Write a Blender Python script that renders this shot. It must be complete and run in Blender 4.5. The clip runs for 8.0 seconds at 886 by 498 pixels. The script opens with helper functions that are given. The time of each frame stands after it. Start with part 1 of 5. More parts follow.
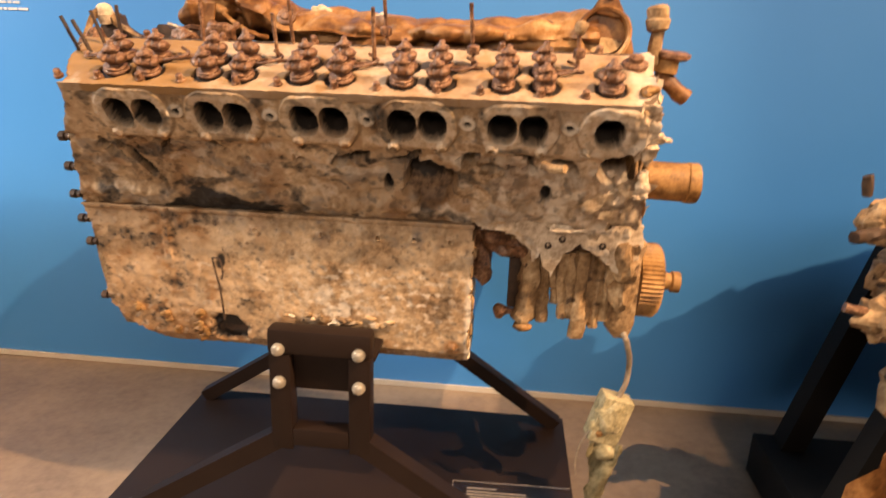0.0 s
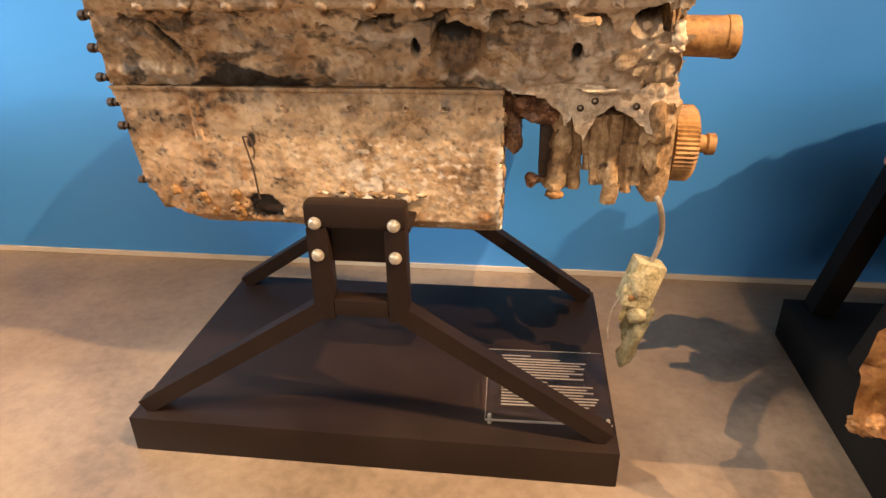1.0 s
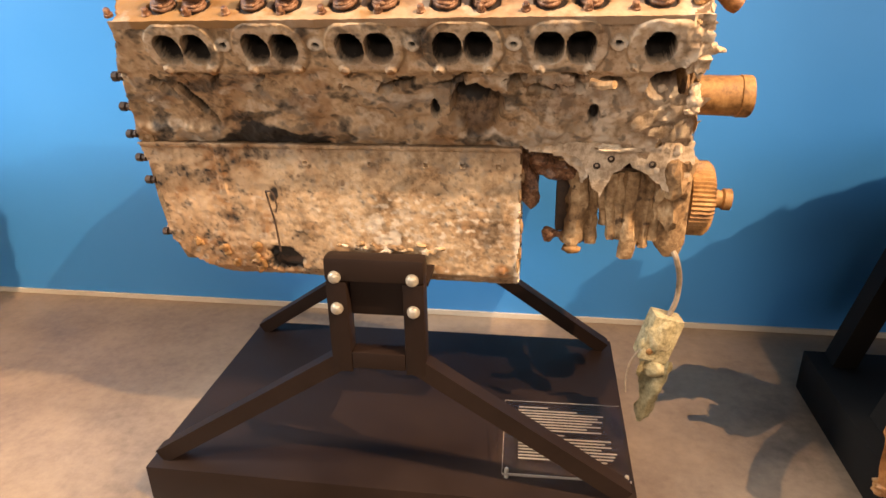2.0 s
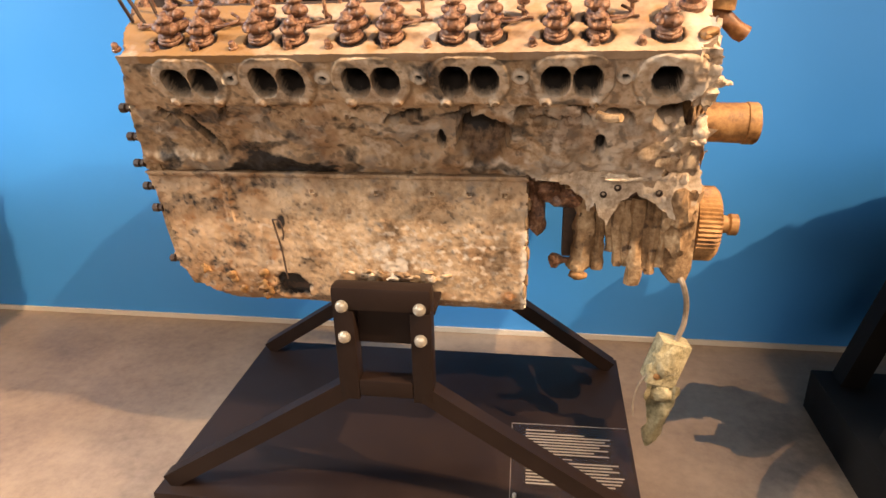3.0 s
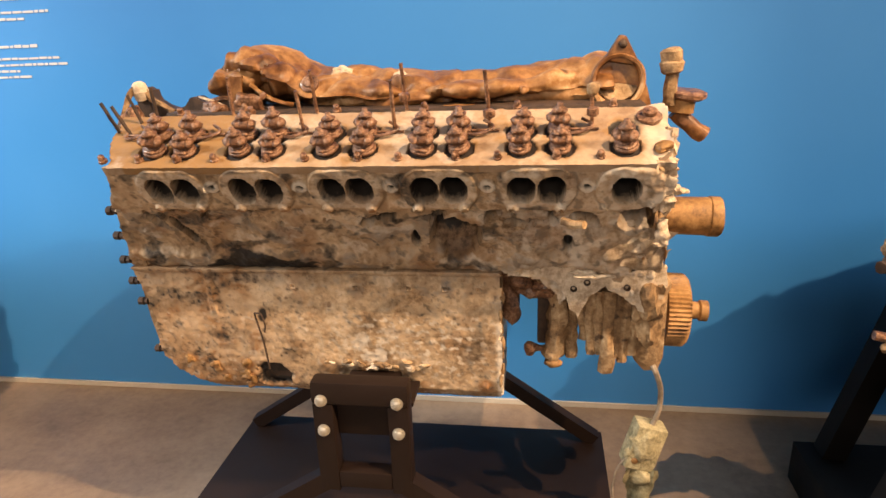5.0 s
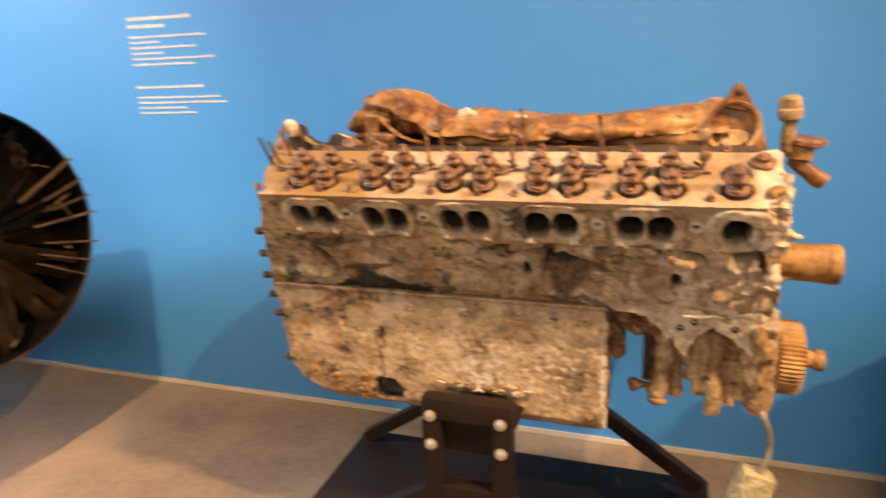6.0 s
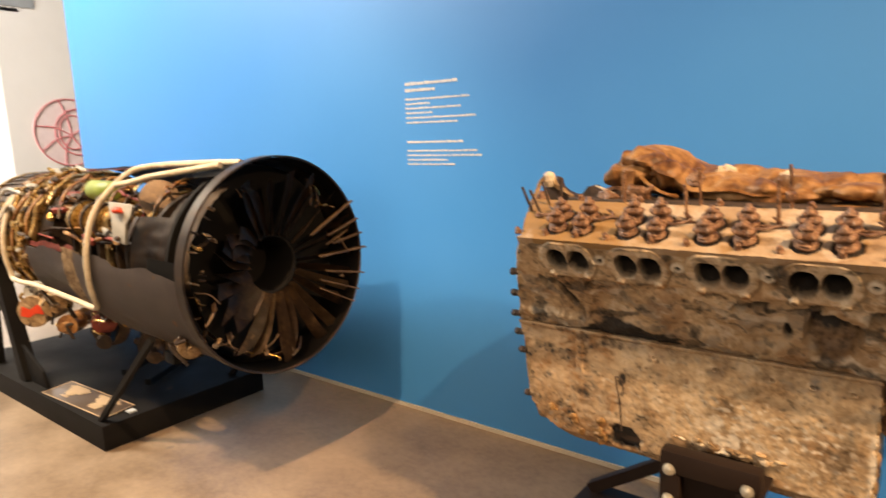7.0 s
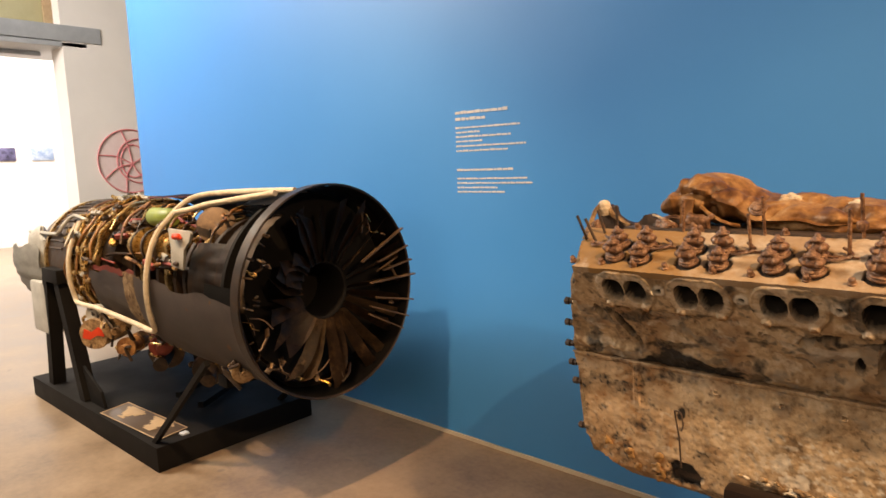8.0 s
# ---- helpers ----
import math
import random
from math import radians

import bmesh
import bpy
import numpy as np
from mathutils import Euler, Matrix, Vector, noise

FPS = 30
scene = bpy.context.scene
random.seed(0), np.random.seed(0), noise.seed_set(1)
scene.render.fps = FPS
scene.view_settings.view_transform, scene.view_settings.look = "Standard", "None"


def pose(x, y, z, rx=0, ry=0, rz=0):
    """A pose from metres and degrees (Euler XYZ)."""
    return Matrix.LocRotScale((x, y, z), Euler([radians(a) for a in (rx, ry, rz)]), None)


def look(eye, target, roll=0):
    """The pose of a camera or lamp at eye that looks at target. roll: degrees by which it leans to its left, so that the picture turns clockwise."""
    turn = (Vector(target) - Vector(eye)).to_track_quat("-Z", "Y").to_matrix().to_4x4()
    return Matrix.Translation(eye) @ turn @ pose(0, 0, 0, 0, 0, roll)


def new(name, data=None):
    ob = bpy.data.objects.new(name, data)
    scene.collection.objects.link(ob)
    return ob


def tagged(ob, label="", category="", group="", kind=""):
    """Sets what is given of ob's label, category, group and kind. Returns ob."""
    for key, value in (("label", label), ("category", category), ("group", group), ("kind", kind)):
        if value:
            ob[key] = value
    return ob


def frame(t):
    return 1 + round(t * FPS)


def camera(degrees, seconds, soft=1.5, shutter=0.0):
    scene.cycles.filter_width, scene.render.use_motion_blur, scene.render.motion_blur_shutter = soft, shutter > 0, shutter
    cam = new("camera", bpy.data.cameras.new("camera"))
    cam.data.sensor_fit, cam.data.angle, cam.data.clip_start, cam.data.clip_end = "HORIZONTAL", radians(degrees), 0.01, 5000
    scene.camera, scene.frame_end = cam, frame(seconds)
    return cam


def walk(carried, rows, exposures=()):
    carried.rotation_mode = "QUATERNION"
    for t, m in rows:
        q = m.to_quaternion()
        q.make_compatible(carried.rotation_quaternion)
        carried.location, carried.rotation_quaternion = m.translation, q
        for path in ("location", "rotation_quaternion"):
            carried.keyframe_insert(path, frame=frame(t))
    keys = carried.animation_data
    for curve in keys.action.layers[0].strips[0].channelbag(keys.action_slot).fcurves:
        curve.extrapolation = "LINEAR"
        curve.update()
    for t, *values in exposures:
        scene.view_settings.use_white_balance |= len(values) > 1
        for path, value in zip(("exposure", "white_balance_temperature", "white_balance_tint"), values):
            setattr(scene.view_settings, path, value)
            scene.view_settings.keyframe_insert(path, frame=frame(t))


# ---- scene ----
cam = camera(68.5, 8.0, shutter=0.5)
PATH = [
    (0, (0.25, -0.152, 1.215), (0.075, 1.75, 0.621), 2.0),
    (0.5, (0.247, -0.168, 1.174), (0.009, 1.685, 0.458), -0.8),
    (1, (0.238, -0.179, 1.16), (0.004, 1.601, 0.279), -1.0),
    (1.5, (0.236, -0.188, 1.17), (-0.061, 1.616, 0.357), -2.0),
    (2, (0.231, -0.179, 1.198), (-0.051, 1.643, 0.422), -1.2),
    (3.5, (0.22, -0.137, 1.286), (-0.089, 1.686, 0.524), -2.2),
    (4, (0.238, -0.098, 1.352), (-0.087, 1.729, 0.607), -2.8),
    (4.2, (0.243, -0.092, 1.372), (-0.064, 1.748, 0.653), -2.7),
    (5.3, (0.279, -0.183, 1.364), (-0.008, 1.687, 0.718), -2.2),
    (5.5, (0.281, -0.199, 1.364), (-0.02, 1.668, 0.711), -1.7),
    (6, (0.287, -0.246, 1.383), (-0.333, 1.579, 0.848), -2.1),
    (6.5, (0.291, -0.309, 1.387), (-0.681, 1.37, 0.902), -2.3),
    (7, (0.27, -0.372, 1.384), (-0.948, 1.176, 1.035), -1.9),
    (7.5, (0.246, -0.383, 1.386), (-1.039, 1.12, 1.085), -2.1),
    (8, (0.25, -0.385, 1.389), (-1.077, 1.087, 1.125), -2.1),
]
EXPOSURE = [(0, -0.12, 7500, 23), (0.5, -0.04, 7600, 23), (1, 0.04, 7100, 19), (2, 0.10, 6800, 18), (3.5, 0.0, 6400, 16), (4.2, -0.13, 6450, 14), (5.5, -0.26, 7000, 18), (6.5, -0.12, 7900, 19),
            (7, -0.38, 7550, 15), (7.5, -0.62, 7650, 17), (8, -0.80, 7750, 17)]
walk(cam, [(t, look(eye, target, roll)) for t, eye, target, roll in PATH], EXPOSURE)


# ---- world and lamps ----
world = bpy.data.worlds.new("museum_hall")
scene.world = world
world.use_nodes = True
world.node_tree.nodes["Background"].inputs["Color"].default_value = (0.85, 0.90, 1.0, 1)
world.node_tree.nodes["Background"].inputs["Strength"].default_value = 0.009


def spot(name, eye, target, watts, size, degrees, color):
    data = bpy.data.lights.new(name, "SPOT")
    data.energy, data.shadow_soft_size, data.spot_size, data.spot_blend, data.color = watts, size, radians(degrees), 0.75, color
    ob = new(name, data)
    ob.matrix_world = look(eye, target)
    return ob


def panel_lamp(name, eye, target, watts, sx, sy, color):
    data = bpy.data.lights.new(name, "AREA")
    data.shape, data.size, data.size_y, data.energy, data.color = "RECTANGLE", sx, sy, watts, color
    data.spread = radians(170)
    ob = new(name, data)
    ob.matrix_world = look(eye, target)
    return ob


WARM = (1.0, 0.70, 0.405)
spot("track_spot", (1.92, -0.14, 3.65), (-0.22, 1.45, 0.60), 800, 0.014, 44, WARM)
spot("track_spot", (-1.32, -0.42, 3.65), (-2.75, 1.4, 0.3), 760, 0.02, 68, (1.0, 0.69, 0.40))
spot("track_spot", (4.60, -0.35, 3.65), (1.40, 2.0, 0.95), 1350, 0.02, 63, WARM)
# unseen fill panel added in front, to lift the bank's shaded face
panel_lamp("front_fill_panel", (0.6, -6.0, 3.4), (0.1, 1.6, 0.8), 185, 5.0, 1.2, (1.0, 0.87, 0.71))
panel_lamp("hall_daylight", (-5.0, -0.6, 4.6), (-3.6, 2.0, 3.0), 540, 1.6, 1.2, (1.0, 0.97, 0.84))
panel_lamp("hall_daylight", (-6.6, -1.6, 4.6), (-8.9, 3.0, 1.4), 640, 2.2, 1.6, (0.95, 0.97, 1.0))
panel_lamp("gallery_light", (-12.2, 2.0, 4.9), (-12.2, 2.0, 0.0), 1700, 4.5, 6.0, (0.97, 0.98, 1.0))

# ---- materials ----


def ramp_stops(ramp, stops):
    while len(ramp.elements) < len(stops):
        ramp.elements.new(0.5)
    for e, (p, c) in zip(ramp.elements, stops):
        e.position, e.color = p, (*c, 1)


def surface(name, stops, scale=8.0, fine=60.0, rough=(0.5, 0.8), metal=0.0, bump=0.3, depth=0.004, speck=None, stretch=(1, 1, 1),
            attrs=(), spread=0.35, coat=0.0, spec=0.5):
    """A worn surface: broad and fine noise drive colour, roughness and relief; attrs: (attribute, colour) stains and
    painted shade laid over it.
    """
    m = bpy.data.materials.new(name)
    m.use_nodes = True
    nt = m.node_tree
    nd, lk = nt.nodes, nt.links
    bsdf = nd["Principled BSDF"]
    tc = nd.new("ShaderNodeTexCoord")
    mp = nd.new("ShaderNodeMapping")
    mp.inputs["Scale"].default_value = stretch
    lk.new(tc.outputs["Object"], mp.inputs["Vector"])
    big, small = nd.new("ShaderNodeTexNoise"), nd.new("ShaderNodeTexNoise")
    big.inputs["Scale"].default_value, big.inputs["Detail"].default_value, big.inputs["Roughness"].default_value = scale, 6, 0.6
    small.inputs["Scale"].default_value, small.inputs["Detail"].default_value, small.inputs["Roughness"].default_value = fine, 5, 0.65
    for n in (big, small):
        lk.new(mp.outputs["Vector"], n.inputs["Vector"])
    mix = nd.new("ShaderNodeMath")
    mix.operation = "MULTIPLY_ADD"
    lk.new(small.outputs["Fac"], mix.inputs[0])
    mix.inputs[1].default_value = spread
    off = nd.new("ShaderNodeMath")
    off.operation = "SUBTRACT"
    lk.new(big.outputs["Fac"], off.inputs[0])
    off.inputs[1].default_value = spread / 2
    lk.new(off.outputs[0], mix.inputs[2])
    ramp = nd.new("ShaderNodeValToRGB")
    ramp_stops(ramp.color_ramp, stops)
    lk.new(mix.outputs[0], ramp.inputs["Fac"])
    color = ramp.outputs["Color"]
    if speck:
        vor = nd.new("ShaderNodeTexNoise")
        vor.inputs["Scale"].default_value, vor.inputs["Detail"].default_value = speck[0], 3
        lk.new(mp.outputs["Vector"], vor.inputs["Vector"])
        cut = nd.new("ShaderNodeMapRange")
        cut.inputs["From Min"].default_value, cut.inputs["From Max"].default_value = speck[1], speck[1] + 0.06
        lk.new(vor.outputs["Fac"], cut.inputs["Value"])
        mx = nd.new("ShaderNodeMix")
        mx.data_type = "RGBA"
        lk.new(cut.outputs["Result"], mx.inputs["Factor"])
        lk.new(color, mx.inputs["A"])
        mx.inputs["B"].default_value = (*speck[2], 1)
        color = mx.outputs["Result"]
    for key, c in attrs:
        at = nd.new("ShaderNodeAttribute")
        at.attribute_name = key
        brk = nd.new("ShaderNodeMath")
        brk.operation = "MULTIPLY_ADD"
        lk.new(small.outputs["Fac"], brk.inputs[0])
        brk.inputs[1].default_value = 0.9
        lk.new(at.outputs["Fac"], brk.inputs[2])
        cut = nd.new("ShaderNodeMapRange")
        cut.inputs["From Min"].default_value, cut.inputs["From Max"].default_value = 0.62, 1.15
        lk.new(brk.outputs[0], cut.inputs["Value"])
        mx = nd.new("ShaderNodeMix")
        mx.data_type = "RGBA"
        lk.new(cut.outputs["Result"], mx.inputs["Factor"])
        lk.new(color, mx.inputs["A"])
        mx.inputs["B"].default_value = (*c, 1)
        color = mx.outputs["Result"]
    lk.new(color, bsdf.inputs["Base Color"])
    rr = nd.new("ShaderNodeMapRange")
    rr.inputs["From Min"].default_value, rr.inputs["From Max"].default_value = 0.3, 0.7
    rr.inputs["To Min"].default_value, rr.inputs["To Max"].default_value = rough
    lk.new(mix.outputs[0], rr.inputs["Value"])
    lk.new(rr.outputs["Result"], bsdf.inputs["Roughness"])
    bsdf.inputs["Metallic"].default_value = metal
    bsdf.inputs["Coat Weight"].default_value = coat
    bsdf.inputs["Specular IOR Level"].default_value = spec
    if bump:
        bp = nd.new("ShaderNodeBump")
        bp.inputs["Strength"].default_value, bp.inputs["Distance"].default_value = bump, depth
        lk.new(mix.outputs[0], bp.inputs["Height"])
        lk.new(bp.outputs["Normal"], bsdf.inputs["Normal"])
    return m


M_WALL = surface("blue_wall_paint", [(0.2, (0.030, 0.205, 0.56)), (0.8, (0.036, 0.226, 0.60))], 1.6, 140, (0.42, 0.5), bump=0.05, depth=0.001)
M_WHITE = surface("white_wall_paint", [(0.2, (0.74, 0.73, 0.71)), (0.8, (0.84, 0.83, 0.81))], 1.2, 90, (0.5, 0.65), bump=0.05, depth=0.001)
M_DIM = surface("low_bounce_dark_grey", [(0.2, (0.09, 0.09, 0.09)), (0.8, (0.12, 0.12, 0.12))], 1.2, 90, (0.6, 0.7), bump=0.05, depth=0.001)
M_TRIM = surface("pale_skirting", [(0.2, (0.42, 0.39, 0.34)), (0.8, (0.55, 0.51, 0.45))], 5, 80, (0.5, 0.6), bump=0.05)
M_FLOOR = surface("worn_concrete", [(0.28, (0.14, 0.097, 0.064)), (0.5, (0.25, 0.183, 0.127)), (0.72, (0.34, 0.256, 0.182))], 2.4, 30, (0.28, 0.5), bump=0.10,
                  depth=0.002, speck=(7.0, 0.70, (0.17, 0.13, 0.10)), spread=0.45)
M_CEIL = surface("dark_ceiling_paint", [(0.3, (0.05, 0.05, 0.055)), (0.7, (0.07, 0.07, 0.075))], 3, 60, (0.7, 0.8), bump=0.1)
M_STEEL = surface("dark_brown_powder_coat", [(0.3, (0.0145, 0.0085, 0.0067)), (0.7, (0.0220, 0.0130, 0.0100))], 5, 300, (0.42, 0.55), bump=0.10, depth=0.0005, spec=0.16)
M_BLACK = surface("black_powder_coat", [(0.3, (0.007, 0.006, 0.006)), (0.7, (0.012, 0.011, 0.010))], 5, 300, (0.65, 0.8), bump=0.1, depth=0.0006, spec=0.12)
M_BOLT = surface("zinc_bolt", [(0.3, (0.42, 0.38, 0.31)), (0.7, (0.62, 0.57, 0.48))], 60, 300, (0.3, 0.45), 0.6, 0.1, 0.0005)
M_BLOCK = surface("corroded_aluminium", [(0.24, (0.125, 0.072, 0.036)), (0.38, (0.34, 0.220, 0.122)), (0.54, (0.52, 0.366, 0.222)), (0.76, (0.70, 0.54, 0.375))],
                  11, 70, (0.5, 0.8), 0.0, 0.30, 0.003, (24, 0.66, (0.24, 0.15, 0.085)),
                  attrs=(("grey", (0.25, 0.205, 0.165)), ("rust", (0.30, 0.145, 0.055)), ("pale", (0.68, 0.58, 0.46)), ("stain_shade", (0.020, 0.015, 0.012))), spread=0.75)
M_DECK = surface("scoured_aluminium", [(0.25, (0.20, 0.110, 0.055)), (0.45, (0.335, 0.222, 0.135)), (0.7, (0.46, 0.335, 0.225))], 9, 70, (0.5, 0.75), 0.0, 0.5, 0.003,
                 (26, 0.68, (0.36, 0.18, 0.08)), attrs=(("rust", (0.30, 0.165, 0.060)), ("pale", (0.52, 0.42, 0.325)), ("stain_shade", (0.020, 0.013, 0.010))), spread=0.5)
M_RUST = surface("rusted_steel", [(0.28, (0.035, 0.016, 0.010)), (0.48, (0.165, 0.078, 0.042)), (0.64, (0.29, 0.155, 0.088)), (0.8, (0.46, 0.30, 0.19))], 55, 190, (0.30, 0.62), 0.1, 0.6, 0.002, spread=0.9, coat=0.12)
M_SCALE = surface("flaking_white_oxide", [(0.3, (0.36, 0.26, 0.17)), (0.5, (0.58, 0.46, 0.33)), (0.72, (0.74, 0.63, 0.49))], 30, 120, (0.6, 0.9), 0.0, 0.7, 0.003, spread=0.6)
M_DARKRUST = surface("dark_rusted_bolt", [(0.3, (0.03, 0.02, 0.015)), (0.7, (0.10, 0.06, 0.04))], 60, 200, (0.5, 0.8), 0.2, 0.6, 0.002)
M_COVER = surface("crumpled_brown_sheet_metal", [(0.28, (0.045, 0.016, 0.006)), (0.43, (0.18, 0.074, 0.022)), (0.58, (0.36, 0.180, 0.064)), (0.76, (0.62, 0.42, 0.23))], 7, 45,
                  (0.38, 0.66), 0.1, 0.5, 0.004, (11, 0.69, (0.05, 0.02, 0.009)), spread=0.55)
M_OCHRE = surface("ochre_corroded_pipe", [(0.27, (0.095, 0.042, 0.014)), (0.45, (0.25, 0.130, 0.044)), (0.62, (0.37, 0.205, 0.075)), (0.8, (0.50, 0.315, 0.14))], 20, 90, (0.45, 0.7), 0.1, 0.5, 0.002, spread=0.75)
M_CRUST = surface("encrusted_alloy", [(0.25, (0.105, 0.058, 0.027)), (0.45, (0.27, 0.165, 0.080)), (0.65, (0.46, 0.315, 0.175)), (0.8, (0.62, 0.475, 0.31))], 22, 90, (0.6, 0.9), 0.0,
                  0.9, 0.005, (30, 0.62, (0.075, 0.042, 0.022)), spread=0.7)
M_CORK = surface("grey_green_crust", [(0.3, (0.20, 0.17, 0.09)), (0.5, (0.36, 0.31, 0.18)), (0.75, (0.52, 0.45, 0.29))], 30, 120, (0.7, 0.9), 0.0, 0.8, 0.004, spread=0.6)
M_CABLE = surface("weathered_cable", [(0.3, (0.20, 0.16, 0.12)), (0.7, (0.36, 0.29, 0.22))], 50, 200, (0.6, 0.8), 0, 0.4, 0.001)
M_TEXT = surface("white_vinyl_lettering", [(0.3, (0.44, 0.47, 0.51)), (0.7, (0.50, 0.53, 0.57))], 30, 200, (0.5, 0.6), bump=0)
M_FAINT = surface("thin_white_print", [(0.3, (0.22, 0.19, 0.165)), (0.7, (0.30, 0.265, 0.23))], 30, 200, (0.5, 0.6), bump=0)
M_JDARK = surface("sooty_titanium", [(0.3, (0.012, 0.008, 0.006)), (0.55, (0.036, 0.022, 0.014)), (0.8, (0.095, 0.055, 0.030))], 14, 70, (0.38, 0.62), 0.4, 0.4, 0.002, spread=0.5)
M_BLADE = surface("scorched_fan_blade", [(0.3, (0.014, 0.008, 0.005)), (0.55, (0.048, 0.026, 0.014)), (0.8, (0.17, 0.095, 0.045))], 10, 60, (0.35, 0.6), 0.35, 0.4, 0.002, spread=0.5)
# tan metal; on blades a lighter copy with the lit edges in its colour
M_TIP = surface("lit_tan_metal", [(0.3, (0.05, 0.030, 0.018)), (0.55, (0.13, 0.080, 0.045)), (0.8, (0.30, 0.19, 0.10))], 10, 60, (0.35, 0.6), 0.3, 0.4, 0.002, spread=0.5)
M_JGREY = surface("grey_nacelle_skin", [(0.3, (0.075, 0.062, 0.058)), (0.55, (0.125, 0.103, 0.096)), (0.8, (0.18, 0.145, 0.125))], 6, 60, (0.4, 0.6), 0.3, 0.2, 0.002,
                  (16, 0.68, (0.20, 0.10, 0.05)))
M_BRASS = surface("heat_tinted_brass", [(0.3, (0.14, 0.070, 0.022)), (0.5, (0.44, 0.27, 0.095)), (0.75, (0.78, 0.58, 0.30))], 25, 90, (0.18, 0.42), 0.85, 0.3, 0.002, spread=0.6)
M_JRED = surface("red_primer", [(0.3, (0.16, 0.025, 0.018)), (0.7, (0.30, 0.06, 0.04))], 20, 90, (0.5, 0.7), 0.0, 0.3, 0.002)
M_RED = surface("bright_red_paint", [(0.3, (0.62, 0.04, 0.015)), (0.7, (0.75, 0.07, 0.02))], 20, 90, (0.4, 0.6), 0.0, 0.1, 0.001)
M_GREEN = surface("olive_green_tank_paint", [(0.3, (0.14, 0.19, 0.03)), (0.7, (0.24, 0.30, 0.06))], 14, 90, (0.4, 0.6), 0.0, 0.2, 0.001)
M_HOSE = surface("cream_hose_wrap", [(0.3, (0.44, 0.36, 0.25)), (0.7, (0.66, 0.57, 0.43))], 30, 160, (0.6, 0.8), 0.0, 0.4, 0.002)
M_PALE = surface("pale_grey_fairing", [(0.3, (0.34, 0.32, 0.28)), (0.7, (0.50, 0.48, 0.43))], 10, 80, (0.5, 0.7), 0.1, 0.3, 0.002)
M_BEAM = surface("light_grey_steel_beam", [(0.3, (0.36, 0.40, 0.44)), (0.7, (0.46, 0.50, 0.54))], 4, 60, (0.4, 0.6), 0, 0.1)
M_YELLOW = surface("cream_yellow_paint", [(0.3, (0.50, 0.47, 0.28)), (0.7, (0.60, 0.57, 0.36))], 3, 60, (0.5, 0.6), 0, 0.1)
M_DPIC = surface("dark_photo_print", [(0.35, (0.03, 0.03, 0.06)), (0.65, (0.16, 0.15, 0.30))], 9, 40, (0.3, 0.4), bump=0)
M_BPIC = surface("blue_photo_print", [(0.35, (0.20, 0.30, 0.50)), (0.6, (0.45, 0.55, 0.68)), (0.7, (0.75, 0.76, 0.74))], 6, 30, (0.3, 0.4), bump=0)
M_REDLINE = surface("red_painted_tube", [(0.3, (0.66, 0.20, 0.22)), (0.7, (0.74, 0.28, 0.29))], 20, 90, (0.4, 0.6), bump=0)
M_PINK = surface("pale_pink_panel", [(0.3, (0.74, 0.60, 0.60)), (0.7, (0.80, 0.68, 0.68))], 10, 60, (0.5, 0.6), bump=0)
M_PLATE = surface("brown_print_plate", [(0.3, (0.055, 0.035, 0.022)), (0.7, (0.085, 0.058, 0.038))], 10, 60, (0.3, 0.45), bump=0)
M_TAN = surface("tan_print_ink", [(0.3, (0.36, 0.25, 0.14)), (0.7, (0.46, 0.33, 0.20))], 20, 90, (0.4, 0.5), bump=0)


def acrylic():
    m = bpy.data.materials.new("clear_acrylic")
    m.use_nodes = True
    b = m.node_tree.nodes["Principled BSDF"]
    b.inputs["Base Color"].default_value = (0.95, 0.96, 0.97, 1)
    b.inputs["Roughness"].default_value = 0.02
    b.inputs["IOR"].default_value = 1.16
    b.inputs["Transmission Weight"].default_value = 1.0
    return m


M_GLASS = acrylic()

# ---- mesh helpers ----


def part(name, bm, material, parent=None, label="", smooth=True):
    """Links a bmesh as one mesh object under its thing or part."""
    me = bpy.data.meshes.new(name)
    bmesh.ops.recalc_face_normals(bm, faces=bm.faces)
    bm.to_mesh(me)
    bm.free()
    me.materials.append(material)
    if smooth:
        me.shade_smooth()
        me.set_sharp_from_angle(angle=radians(38))
    ob = new(name, me)
    if parent:
        ob.parent = parent
        ob.matrix_parent_inverse = parent.matrix_world.inverted()
    if label:
        ob["label"] = label
    return ob


def thing(name, at, label, category, group="", kind=""):
    ob = new(name)
    ob.empty_display_size = 0.1
    ob.location = at
    ob.matrix_world = Matrix.Translation(at)
    return tagged(ob, label, category, group, kind)


def box(lo, hi, bevel=0.0, bm=None, m=None):
    bm = bm or bmesh.new()
    made = bmesh.ops.create_cube(bm, size=1)["verts"]
    for v in made:
        v.co = Vector([lo[i] + (v.co[i] + 0.5) * (hi[i] - lo[i]) for i in range(3)])
        if m:
            v.co = m @ v.co
    if bevel:
        edges = list({e for v in made for e in v.link_edges})
        bmesh.ops.bevel(bm, geom=edges, offset=bevel, segments=2, affect="EDGES", profile=0.6)
    return bm


def smooth_line(pts, n=6):
    """A Catmull-Rom line through the points."""
    p = [Vector(q) for q in pts]
    p = [p[0] * 2 - p[1]] + p + [p[-1] * 2 - p[-2]]
    out = []
    for i in range(1, len(p) - 2):
        a, b, c, d = p[i - 1:i + 3]
        for k in range(n):
            t = k / n
            out.append(0.5 * (2 * b + (c - a) * t + (2 * a - 5 * b + 4 * c - d) * t * t + (3 * b - a - 3 * c + d) * t ** 3))
    out.append(p[-2])
    return out


